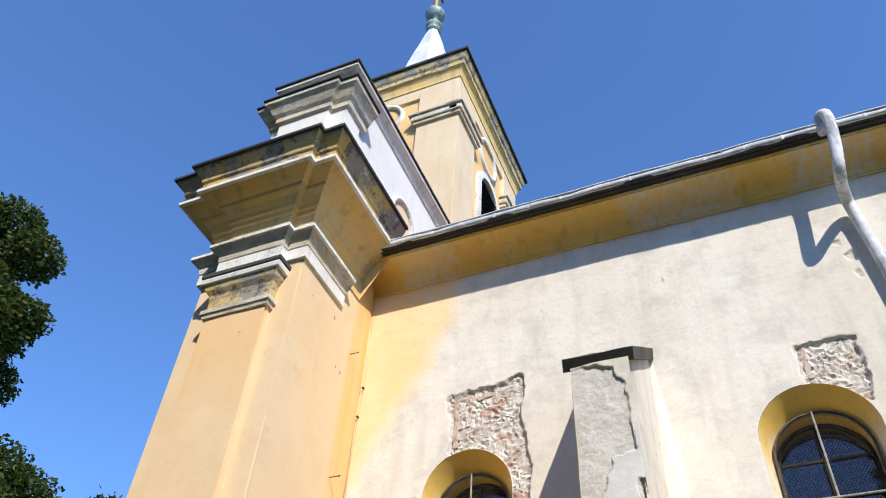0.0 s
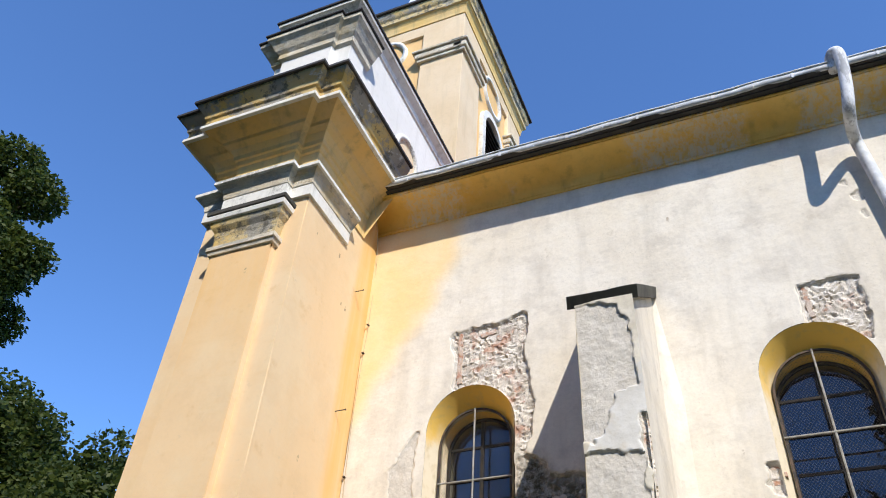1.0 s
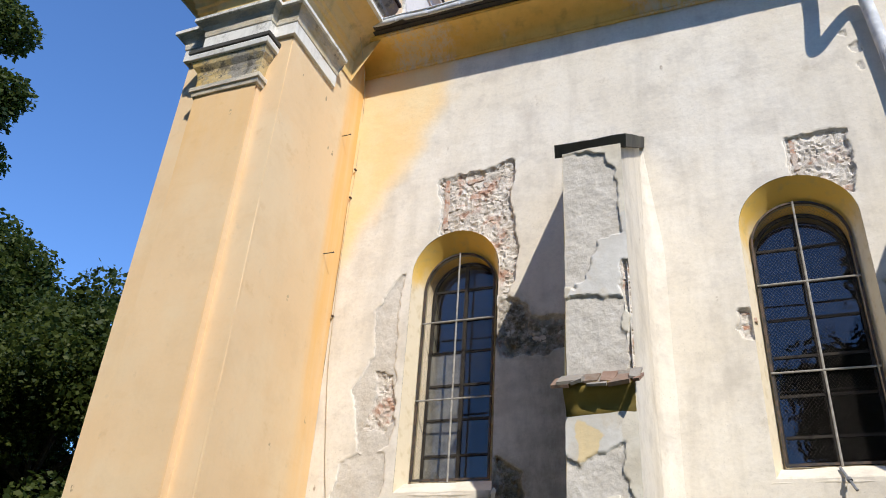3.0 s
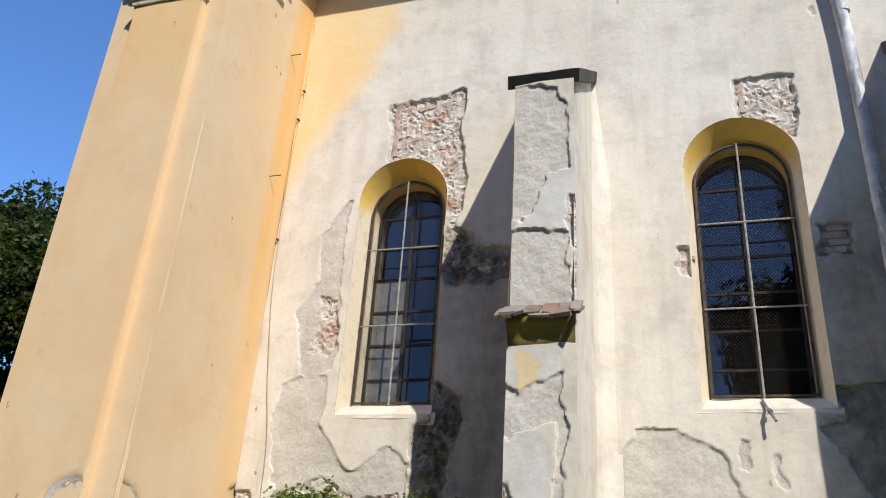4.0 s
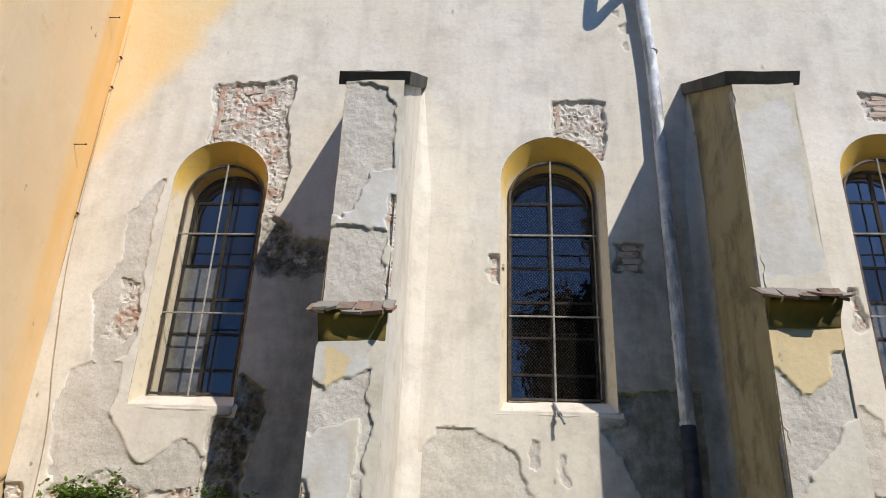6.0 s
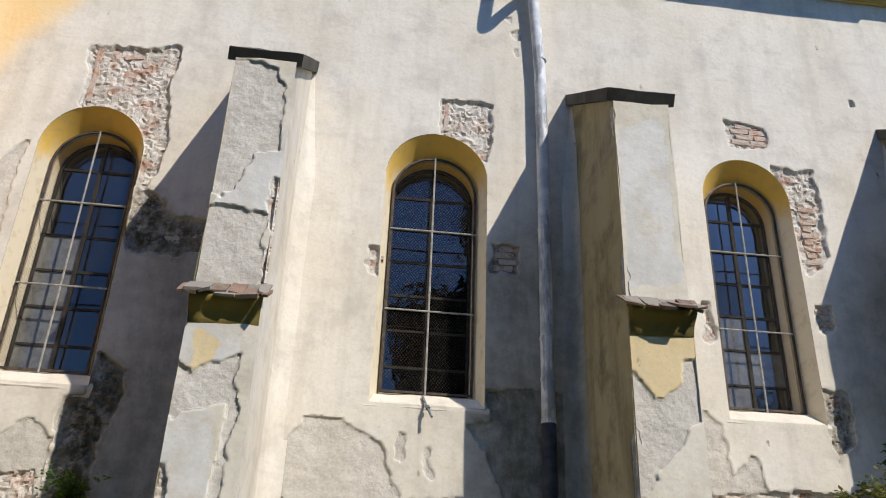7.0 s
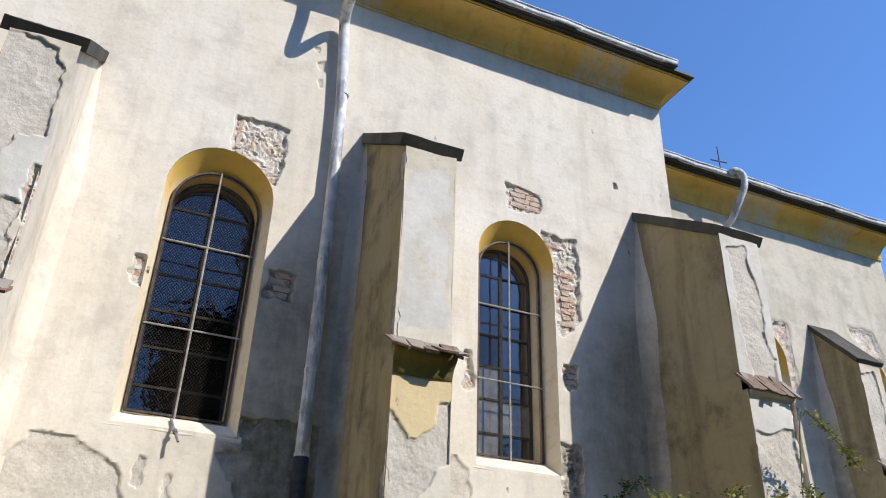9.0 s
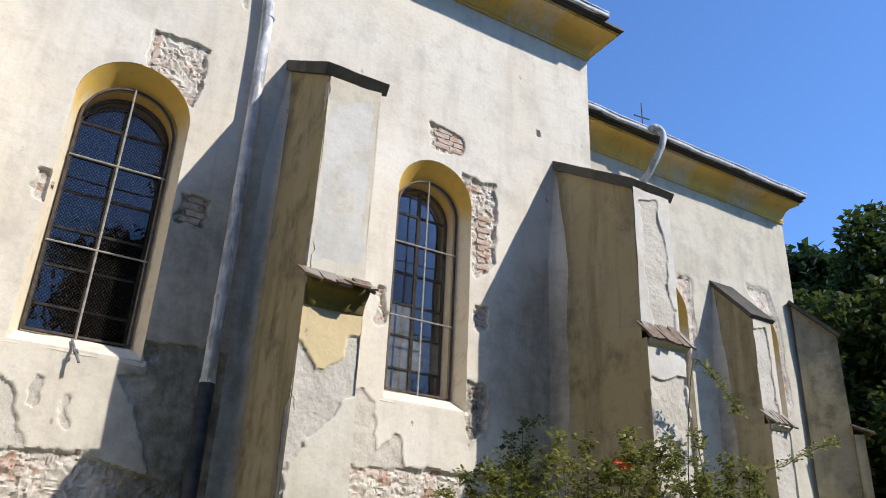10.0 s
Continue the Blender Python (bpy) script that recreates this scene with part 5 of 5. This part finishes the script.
for a, b in zip(rings, rings[1:]):
    for k in range(8):
        bm.faces.new([a[k], a[(k + 1) % 8], b[(k + 1) % 8], b[k]])
part("spire", bm, M_SPIRE, tow, "white-painted sheet spire")
prof = [(0.20, 6.28), (0.26, 6.34), (0.27, 6.42), (0.20, 6.48), (0.21, 6.55), (0.29, 6.62), (0.29, 6.72), (0.18, 6.80), (0.12, 6.90), (0.12, 7.15), (0.22, 7.22), (0.33, 7.36), (0.36, 7.50), (0.33, 7.62), (0.20, 7.76), (0.09, 7.84), (0.08, 8.05)]
bm = bmesh.new()
rings = [[bm.verts.new((CXT + r * math.cos(a), CYT + r * math.sin(a), ZE + z)) for a in [2 * math.pi * k / 20 for k in range(20)]] for r, z in prof]
for a, b in zip(rings, rings[1:]):
    for k in range(20):
        bm.faces.new([a[k], a[(k + 1) % 20], b[(k + 1) % 20], b[k]])
part("finial", bm, M_COPPER, tow, "green copper knob finial", True)
part("finial_rod", tube([(CXT, CYT, ZE + 8.0), (CXT, CYT, ZE + 9.9)], [0.10, 0.06], 8), M_GOLD, tow)
part("finial_cross", boxed(CXT - 0.04, CXT + 0.04, CYT - 0.5, CYT + 0.5, ZE + 9.3, ZE + 9.38), M_GOLD, tow)


def wall_ring(cy, cz, r, w, x, material, name, label=""):
    bm = bmesh.new()
    rs = []
    for k in range(40):
        a = 2 * math.pi * k / 40
        rs.append([bm.verts.new((x + dx, cy + q * math.cos(a), cz + q * math.sin(a))) for q, dx in ((r, -0.01), (r - 0.01, 0.07), (r - w, 0.07), (r - w - 0.01, -0.01))])
    for a, b in zip(rs, rs[1:] + rs[:1]):
        for k in range(3):
            bm.faces.new([a[k], b[k], b[k + 1], a[k + 1]])
    return bm


ring_e = part("clock_ring", wall_ring(CYT, ZE - 1.65, 0.62, 0.10, X1, M_WHITE, "r"), M_WHITE, tow, "white stucco clock ring", True)
bm = wall_ring(CYT, ZE - 1.65, 0.62, 0.10, X1, M_WHITE, "r")
bmesh.ops.transform(bm, matrix=Matrix.Translation((CXT, Y0, 0)) @ Matrix.Rotation(radians(-90), 4, "Z") @ Matrix.Translation((-X1, -CYT, 0)), verts=bm.verts)
part("clock_ring", bm, M_WHITE, tow, "white stucco clock ring", True)


def bell_opening(z0, spring, half):
    """A round-headed louvred opening on the east side."""
    bm = bmesh.new()
    # flat dark face on the uncut wall, in place of the opening's shaded depth
    bm.faces.new([bm.verts.new((X1 + 0.006, u, w)) for u, w in arch_line(CYT, half, z0, spring)])
    o = part("bell_opening", bm, M_DARK, tow, "dark arched bell opening")
    b = bmesh.new()
    p, q = arch_line(CYT, half + 0.18, z0, spring), arch_line(CYT, half, z0, spring)
    rows = [[b.verts.new((X1 + dx, u, w)) for u, w in line] for line, dx in ((p, 0.0), (p, 0.10), (q, 0.10), (q, 0.0))]
    for r, s in zip(rows, rows[1:]):
        for i in range(len(p) - 1):
            b.faces.new([r[i], r[i + 1], s[i + 1], s[i]])
    part("surround", b, M_WHITE, tow, "white stucco surround")
    z = z0 + 0.1
    while z < spring + 0.3:
        h = half if z < spring else math.sqrt(max(0.02, half * half - (z - spring) ** 2))
        part("louvre", slab([(X1 + 0.01, CYT - h, z + 0.12), (X1 + 0.01, CYT + h, z + 0.12), (X1 + 0.09, CYT + h, z), (X1 + 0.09, CYT - h, z)], 0.02, 1, 0.0), M_WOOD, o)
        z += 0.2


bell_opening(13.6, 16.5, 0.55)


# ---- trees ----
def leaf_mesh(clumps, count, size, seed):
    """Leaves in clumps: each clump is a centre and a radius."""
    rnd = np.random.RandomState(seed)
    weight = np.array([r ** 2 for _, r in clumps])
    pick = rnd.choice(len(clumps), count, p=weight / weight.sum())
    c = np.array([list(p) for p, _ in clumps])[pick]
    r = np.array([q for _, q in clumps])[pick]
    d = rnd.normal(size=(count, 3))
    d /= np.linalg.norm(d, axis=1)[:, None]
    rad = r * rnd.uniform(0.25, 1.0, count) ** 0.5
    p = c + d * rad[:, None] * np.array([1, 1, 0.8])
    a = rnd.normal(size=(count, 3))
    a[:, 2] = a[:, 2] * 0.5 - 0.3
    a /= np.linalg.norm(a, axis=1)[:, None]
    b = np.cross(a, rnd.normal(size=(count, 3)))
    b /= np.linalg.norm(b, axis=1)[:, None]
    s = (size * rnd.uniform(0.6, 1.3, count))[:, None]
    v = np.stack([p, p + a * s * 0.5 + b * s * 0.32, p + a * s, p + a * s * 0.5 - b * s * 0.32], 1).reshape(-1, 3)
    me = bpy.data.meshes.new("crown")
    me.from_pydata(v.tolist(), [], np.arange(count * 4).reshape(-1, 4).tolist())
    return me


def tree(base, height, spread, leaves, size, material, seed, label, low=0.3, lean=(0, 0), limbs=26):
    rnd = random.Random(seed)
    t = thing("tree", label, "tree", at=base)
    z0 = Vector((0, 0, 0))
    tip = Vector((lean[0], lean[1], height * 0.85))
    trunk = [z0.lerp(tip, k / 8) + Vector((rnd.uniform(-0.15, 0.15), rnd.uniform(-0.15, 0.15), 0)) * (k > 0) for k in range(9)]
    trunk_ob = part("trunk", tube(trunk, [height * 0.025 * (1 - k / 10) for k in range(9)], 10), M_BARK, t, smooth=True)
    clumps = []
    for k in range(limbs):
        f = rnd.uniform(low, 1.0)
        i = min(7, int(f * 8 * 0.9))
        start = trunk[i]
        ang = rnd.uniform(0, 2 * math.pi)
        reach = spread * math.sin(math.pi * min(1, max(0.12, (f - low) / (1 - low) * 0.85 + 0.15))) * rnd.uniform(0.55, 1.05)
        end = Vector((start.x + math.cos(ang) * reach, start.y + math.sin(ang) * reach, height * f * rnd.uniform(0.93, 1.05)))
        mid = start.lerp(end, 0.5) + Vector((0, 0, -0.1 * reach))
        part("limb", tube([start, mid, end], [height * 0.009, height * 0.005, 0.015], 6), M_BARK, trunk_ob)
        clumps.append((end, spread * rnd.uniform(0.16, 0.30)))
        for _ in range(3):
            clumps.append((end.lerp(mid, rnd.random()) + Vector((rnd.uniform(-1, 1), rnd.uniform(-1, 1), rnd.uniform(-0.8, 0.8))) * spread * 0.2, spread * rnd.uniform(0.10, 0.2)))
    link("crown", leaf_mesh(clumps, leaves, size, seed), material, t)
    return t


tree((-34.8, 8.0, 0), 32.4, 6.2, 110000, 0.26, M_LEAF, 3, "tall leafy green tree beyond the west front", 0.70)
tree((-19.5, 9.5, 0), 12.0, 5.6, 90000, 0.20, M_LEAF, 5, "leafy green tree beside the west front", 0.2, limbs=45)
tree((-25.5, 10.0, 0), 16.0, 6.0, 100000, 0.22, M_LEAF, 7, "leafy green tree in the churchyard", 0.2, limbs=45)
tree((23.0, 4.8, 0), 12.4, 5.5, 130000, 0.24, M_LEAF, 9, "dark green tree behind the chancel", 0.06, limbs=60)
tree((27.0, 10.5, 0), 14.5, 6.0, 60000, 0.42, M_LEAF_DARK, 13, "dark green tree behind the chancel", 0.06, limbs=50)
tree((23.0, -3.0, 0), 11.0, 5.0, 20000, 0.28, M_LEAF_DARK, 15, "dark green tree east of the church", 0.15)
tree((7.0, -20.0, 0), 19.5, 5.0, 80000, 0.75, M_LEAF_DARK, 17, "broad out-of-view tree across the churchyard", 0.08, limbs=70)
tree((-9.0, -24.0, 0), 10.0, 5.0, 16000, 0.32, M_LEAF_DARK, 19, "broad out-of-view tree across the churchyard", 0.15)
tree((20.0, -22.0, 0), 12.0, 6.0, 16000, 0.34, M_LEAF_DARK, 21, "broad out-of-view tree across the churchyard", 0.15)

# unseen trees added to block the low sky and darken the shaded walls
tree((-6.0, -31.0, 0), 27.0, 6.0, 40000, 0.7, M_LEAF_DARK, 35, "unseen tall tree added far off to block skylight", 0.08, limbs=55)
tree((-4.0, -20.0, 0), 24.0, 4.0, 40000, 0.6, M_LEAF_DARK, 29, "broad out-of-view tree across the churchyard", 0.1, limbs=55)
tree((-15.0, -14.0, 0), 24.0, 4.8, 44000, 0.6, M_LEAF_DARK, 31, "unseen broad tree added to block skylight", 0.1, limbs=55)
tree((26.0, -16.0, 0), 16.0, 6.0, 22000, 0.36, M_LEAF_DARK, 33, "broad out-of-view tree across the churchyard", 0.1)
tree((-18.0, -8.0, 0), 23.0, 6.0, 44000, 0.6, M_LEAF_DARK, 23, "unseen broad tree added to block skylight", 0.12, limbs=55)
tree((-22.0, -18.0, 0), 25.0, 6.5, 40000, 0.6, M_LEAF_DARK, 25, "unseen broad tree added to block skylight", 0.12, limbs=55)
tree((-25.0, -2.5, 0), 18.0, 5.5, 28000, 0.6, M_LEAF_DARK, 27, "unseen broad tree added to block skylight", 0.12, limbs=55)


# ---- rose bush and weeds ----
def sprays(shoots, per, size, seed):
    """Leaflets in fives along thin shoots; each shoot is a list of points."""
    rnd = random.Random(seed)
    vs, fs = [], []
    for pts in shoots:
        for p, q in zip(pts, pts[1:]):
            for _ in range(per):
                at = p.lerp(q, rnd.random())
                stem = Vector((rnd.gauss(0, 1), rnd.gauss(0, 1), rnd.gauss(0.25, 0.6))).normalized()
                side = stem.cross(Vector((rnd.gauss(0, 0.4), rnd.gauss(0, 0.4), 1))).normalized()
                for along, turn in ((0.5, 1), (0.5, -1), (1.0, 1), (1.0, -1), (1.35, 0)):
                    s = size * rnd.uniform(0.55, 1.2)
                    o = at + stem * size * 1.3 * along
                    d = (side * turn * 0.9 + stem * (0.45 if turn else 1.0) + Vector((0, 0, rnd.uniform(-0.5, 0.1)))).normalized()
                    w = d.cross(Vector((rnd.gauss(0, 0.5), rnd.gauss(0, 0.5), 1))).normalized() * s * 0.33
                    k = len(vs)
                    vs += [o, o + d * s * 0.35 + w, o + d * s * 0.75 + w * 0.75, o + d * s, o + d * s * 0.75 - w * 0.75, o + d * s * 0.35 - w]
                    fs.append(tuple(range(k, k + 6)))
    me = bpy.data.meshes.new("foliage")
    me.from_pydata([tuple(v) for v in vs], [], fs)
    return me


def shrub(name, base, canes, per, size, material, seed, label, category, blooms=()):
    """Canes from the ground, each with side shoots, leaflets and perhaps a bloom."""
    rnd = random.Random(seed)
    s = thing(name, label, category, at=base)
    shoots = []
    for ex, ey, top in canes:
        pts = smooth_path([(ex * 0.25 + rnd.uniform(-0.12, 0.12), ey * 0.3 + rnd.uniform(-0.08, 0.08), 0), (ex * 0.5, ey * 0.5, top * 0.55), (ex * 0.85, ey * 0.85, top * 0.9), (ex, ey, top)], 5)
        part("cane", tube(pts, [0.010 - 0.0005 * k for k in range(len(pts))], 5), M_CANE, s)
        shoots.append(pts[6:])
        for p in pts[6::2]:
            if rnd.random() < 0.75:
                d = Vector((rnd.gauss(0, 1), rnd.gauss(0, 0.7), rnd.uniform(0.1, 0.9))).normalized() * rnd.uniform(0.12, 0.34)
                shoots.append([p, p + d * 0.5, p + d + Vector((0, 0, -0.03))])
    link("foliage", sprays(shoots, per, size, seed), material, s)
    for p in blooms:
        bm = bmesh.new()
        for k in range(14):
            a, up = k * 2.4, 0.2 + 0.05 * k
            r = 0.068 * (1 - k / 18)
            o = Vector((math.cos(a) * r * 0.6, math.sin(a) * r * 0.6, up * 0.06))
            t = Vector((-math.sin(a), math.cos(a), 0))
            n = Vector((math.cos(a) * (0.9 - k * 0.05), math.sin(a) * (0.9 - k * 0.05), 0.6))
            bm.faces.new([bm.verts.new(Vector(p) + o + q) for q in (-t * r * 0.6, t * r * 0.6, t * r * 0.5 + n * r, n * r * 1.15, -t * r * 0.5 + n * r)])
        part("bloom", bm, M_PETAL, s, "coral-red rose bloom")
    return s


rnd = random.Random(5)
canes = [(ex, rnd.uniform(-0.45, 0.45), rnd.uniform(2.2, 2.62 + 0.28 * (ex + 1.45))) for ex in [rnd.uniform(-1.3, 1.2) for _ in range(50)]] + [(-0.15, 0.1, 3.1), (0.1, 0.0, 3.12), (0.75, 0.1, 3.3)]
shrub("rose_bush", (5.2, -2.0, 0), canes, 5, 0.042, M_LEAF_ROSE, 41, "straggling yellow-green rose bush with coral blooms beside the buttress", "bush", [(0.44, -0.1, 2.84), (0.40, -0.05, 2.90)])
canes = [(rnd.uniform(-0.7, 0.35), rnd.uniform(-0.4, 0.4), rnd.uniform(2.3, 3.2)) for _ in range(24)] + [(-0.45, 0, 3.35)]
shrub("rose_bush", (7.1, -2.05, 0), canes, 5, 0.042, M_LEAF_ROSE, 43, "thicker green rose bush at the corner buttress", "bush")
long_canes = thing("rose_cane", "two long arching rose canes with sparse leaves", "bush", at=(6.8, -2.0, 0))
runs = [smooth_path(p, 5) for p in ([(-0.2, 0, 0), (-0.25, 0, 2.6), (-0.05, 0, 4.02), (0.15, 0, 4.08), (0.45, 0, 3.85), (0.64, 0, 3.66)], [(0.3, 0, 0), (0.7, 0, 2.75), (1.3, 0, 3.2), (1.9, 0, 3.46), (2.3, 0, 3.56)])]
for pts in runs:
    part("cane", tube(pts, 0.006, 5), M_CANE, long_canes)
link("foliage", sprays([runs[0][14:], runs[1][9:]], 5, 0.042, 44), M_LEAF_ROSE, long_canes)
shrub("weed", (4.5, -2.0, 0), [(0.06, 0, 3.18), (-0.05, 0.03, 3.02), (0.12, 0.0, 2.95)], 5, 0.03, M_LEAF_DARK, 46, "dark upright sprig among the roses", "weed")
shrub("weed", (-3.35, -0.12, 2.2), [(rnd.uniform(-0.25, 0.25), rnd.uniform(-0.15, 0), rnd.uniform(0.35, 0.62)) for _ in range(9)], 3, 0.05, M_LEAF_WEED, 45, "small green weed in the broken plaster", "weed")
shrub("weed", (-2.05, -0.10, 2.3), [(rnd.uniform(-0.1, 0.1), rnd.uniform(-0.1, 0), rnd.uniform(0.25, 0.42)) for _ in range(5)], 2, 0.04, M_LEAF_WEED, 47, "small green weed in the broken plaster", "weed")


# ---- small fittings ----
c = thing("cable", "thin pale cable clipped down the corner of nave and west front", "cable")
part("cable_run", tube(smooth_path([(-4.10, -0.62, 9.80), (-4.14, -0.30, 9.40), (-4.235, -0.014, 8.98), (-4.225, -0.014, 7.85), (-4.24, -0.014, 7.45), (-4.255, -0.014, 6.47), (-4.24, -0.014, 5.7), (-4.21, -0.014, 5.0), (-4.09, -0.014, 3.99), (-3.96, -0.014, 3.0), (-3.98, -0.014, 1.0)], 5), 0.0035, 6), M_CABLE, c)
for x, z in ((-4.24, 7.45), (-4.25, 5.72), (-4.225, 7.9)):
    part("cable_clip", boxed(x - 0.012, x + 0.012, -0.045, 0.0, z - 0.007, z + 0.007), M_IRON, c)
for y, z in ((-0.40, 8.20), (-0.38, 6.40)):
    n = thing("nail", "long rusty nail driven into the ochre wall", "nail", "wall nails")
    part("shank", tube([(XW - 0.03, y, z), (XW + 0.13, y + 0.005, z + 0.004)], 0.006, 6), M_IRON, n)
    part("head", tube([(XW + 0.13, y + 0.005, z + 0.004), (XW + 0.136, y + 0.005, z + 0.004)], 0.012, 8), M_IRON, n)
s = thing("drain_spout", "short bent grey pipe stub under the window sill", "pipe")
part("spout", tube(smooth_path([(1.00, 0.10, 3.72), (1.02, -0.02, 3.63), (1.05, -0.09, 3.54), (1.08, -0.12, 3.47)], 4), 0.013, 8), M_PIPE_GREY, s)
part("collar", tube([(1.035, -0.06, 3.585), (1.045, -0.075, 3.56)], 0.024, 8), M_PIPE_GREY, s)


# ---- stones and bricks that show where the plaster is gone ----
def lump(seed, sx, sy, sz, square):
    """A rough stone or brick, about thirty triangles."""
    bm = bmesh.new()
    if square:
        bmesh.ops.create_cube(bm, size=1.0)
        bmesh.ops.subdivide_edges(bm, edges=bm.edges[:], cuts=1, use_grid_fill=True)
    else:
        bmesh.ops.create_icosphere(bm, subdivisions=1, radius=0.56)
    for v in bm.verts:
        v.co += noise.noise_vector(v.co * 2.2 + Vector((seed * 3.7, seed, 0))) * (0.09 if square else 0.20)
        v.co = Vector((v.co.x * sx, v.co.y * sy, v.co.z * sz))
    me = bpy.data.meshes.new("brick" if square else "stone")
    bm.to_mesh(me)
    bm.free()
    me.materials.append(M_BRICK if square else M_RUBBLE)
    return me


STONES = [lump(k, 1.0, 0.32, 0.66, False) for k in range(7)]
BRICKS = [lump(k + 20, 1.0, 0.5, 0.3, True) for k in range(4)]
ENDS = [lump(k + 30, 0.5, 0.5, 0.3, True) for k in range(3)]


def piece(me, x, z, size, turn, y=0.03, parent=wall_south):
    ob = new(me.name.split(".")[0], me)
    ob.parent = parent
    ob.matrix_basis = pose(x, y, z, 0, turn, 0) @ Matrix.Diagonal((size, size, size, 1))
    return ob


def fill_stones(outline, count, low, high, seed, y=0.082):
    rnd = random.Random(seed)
    poly = [tuple(p) for p in outline]
    xs, zs = [p[0] for p in poly], [p[1] for p in poly]
    taken = []
    for _ in range(count * 14):
        if len(taken) >= count:
            break
        x, z, s = rnd.uniform(min(xs), max(xs)), rnd.uniform(min(zs), max(zs)), rnd.uniform(low, high)
        inside = polygon_distance(np.array([x]), np.array([z]), poly)[0] < -s * 0.55
        if inside and all((x - a) ** 2 + (1.5 * (z - c)) ** 2 > (0.46 * (s + q)) ** 2 for a, c, q in taken):
            if min(abs(x - cx) - half for cx, _, half, _ in WINDOWS) < 0.04 and 3.6 < z < 6.80:
                continue
            taken.append((x, z, s))
            piece(rnd.choice(STONES), x, z, s, rnd.uniform(-25, 25), y)


fill_stones([(x - 0.035, z) for x, z in NAVE_W[0][1]], 8, 0.08, 0.18, 1)
fill_stones([(x - 0.035, z) for x, z in NAVE_W[1][1]], 14, 0.10, 0.22, 2)
fill_stones([(x - 0.035, z) for x, z in NAVE_W[2][1]], 14, 0.09, 0.2, 3)
fill_stones([(x - 0.035, z) for x, z in NAVE_W[5][1]], 8, 0.06, 0.12, 4)
fill_stones([(-3.8, 2.75), (-2.4, 2.75), (-2.4, 2.2), (-3.8, 2.2)], 34, 0.07, 0.2, 5)
fill_stones(NAVE_M[4][1], 6, 0.10, 0.18, 6)
fill_stones(NAVE_E[1][1], 10, 0.08, 0.16, 7)
fill_stones(NAVE_E[2][1], 8, 0.06, 0.12, 8)
fill_stones([(-0.4, 2.55), (2.5, 2.58), (2.5, 2.0), (-0.4, 2.0)], 60, 0.09, 0.26, 9)
fill_stones([(3.2, 2.82), (6.5, 2.95), (6.5, 2.3), (3.2, 2.2)], 70, 0.09, 0.26, 10)
rnd = random.Random(77)
for x0, z0, nx, nz in ((1.69, 5.12, 1, 4), (4.62, 7.06, 2, 4), (5.30, 4.76, 1, 3), (0.385, 5.06, 0, 3), (4.03, 4.56, 0, 4)):
    for r in range(nz):
        for k in range(max(1, nx)):
            piece(rnd.choice(BRICKS if nx else ENDS), x0 + 0.11 + k * 0.23 + (0.06 if r % 2 else 0) - (0.08 if not nx else 0), z0 + 0.035 + r * 0.078, 0.215 if nx else 0.15, rnd.uniform(-3, 3), 0.084)
for r in range(9):
    piece(rnd.choice(ENDS if r % 2 else BRICKS), 5.36 + (0.03 if r % 2 else 0.06), 5.55 + r * 0.085, 0.2, rnd.uniform(-7, 7), 0.082)
for k in range(4):
    piece(rnd.choice(BRICKS), -2.87, 6.86 + 0.02 * k + k * 0.16, 0.19, 90 + rnd.uniform(-6, 6), 0.074)
    piece(rnd.choice(BRICKS), 1.12, 6.93 + k * 0.10, 0.17, 90 + rnd.uniform(-6, 6), 0.074)
piece(rnd.choice(BRICKS), -2.50, 7.42, 0.2, -12, 0.080)
piece(rnd.choice(ENDS), -2.36, 7.33, 0.16, 50, 0.080)
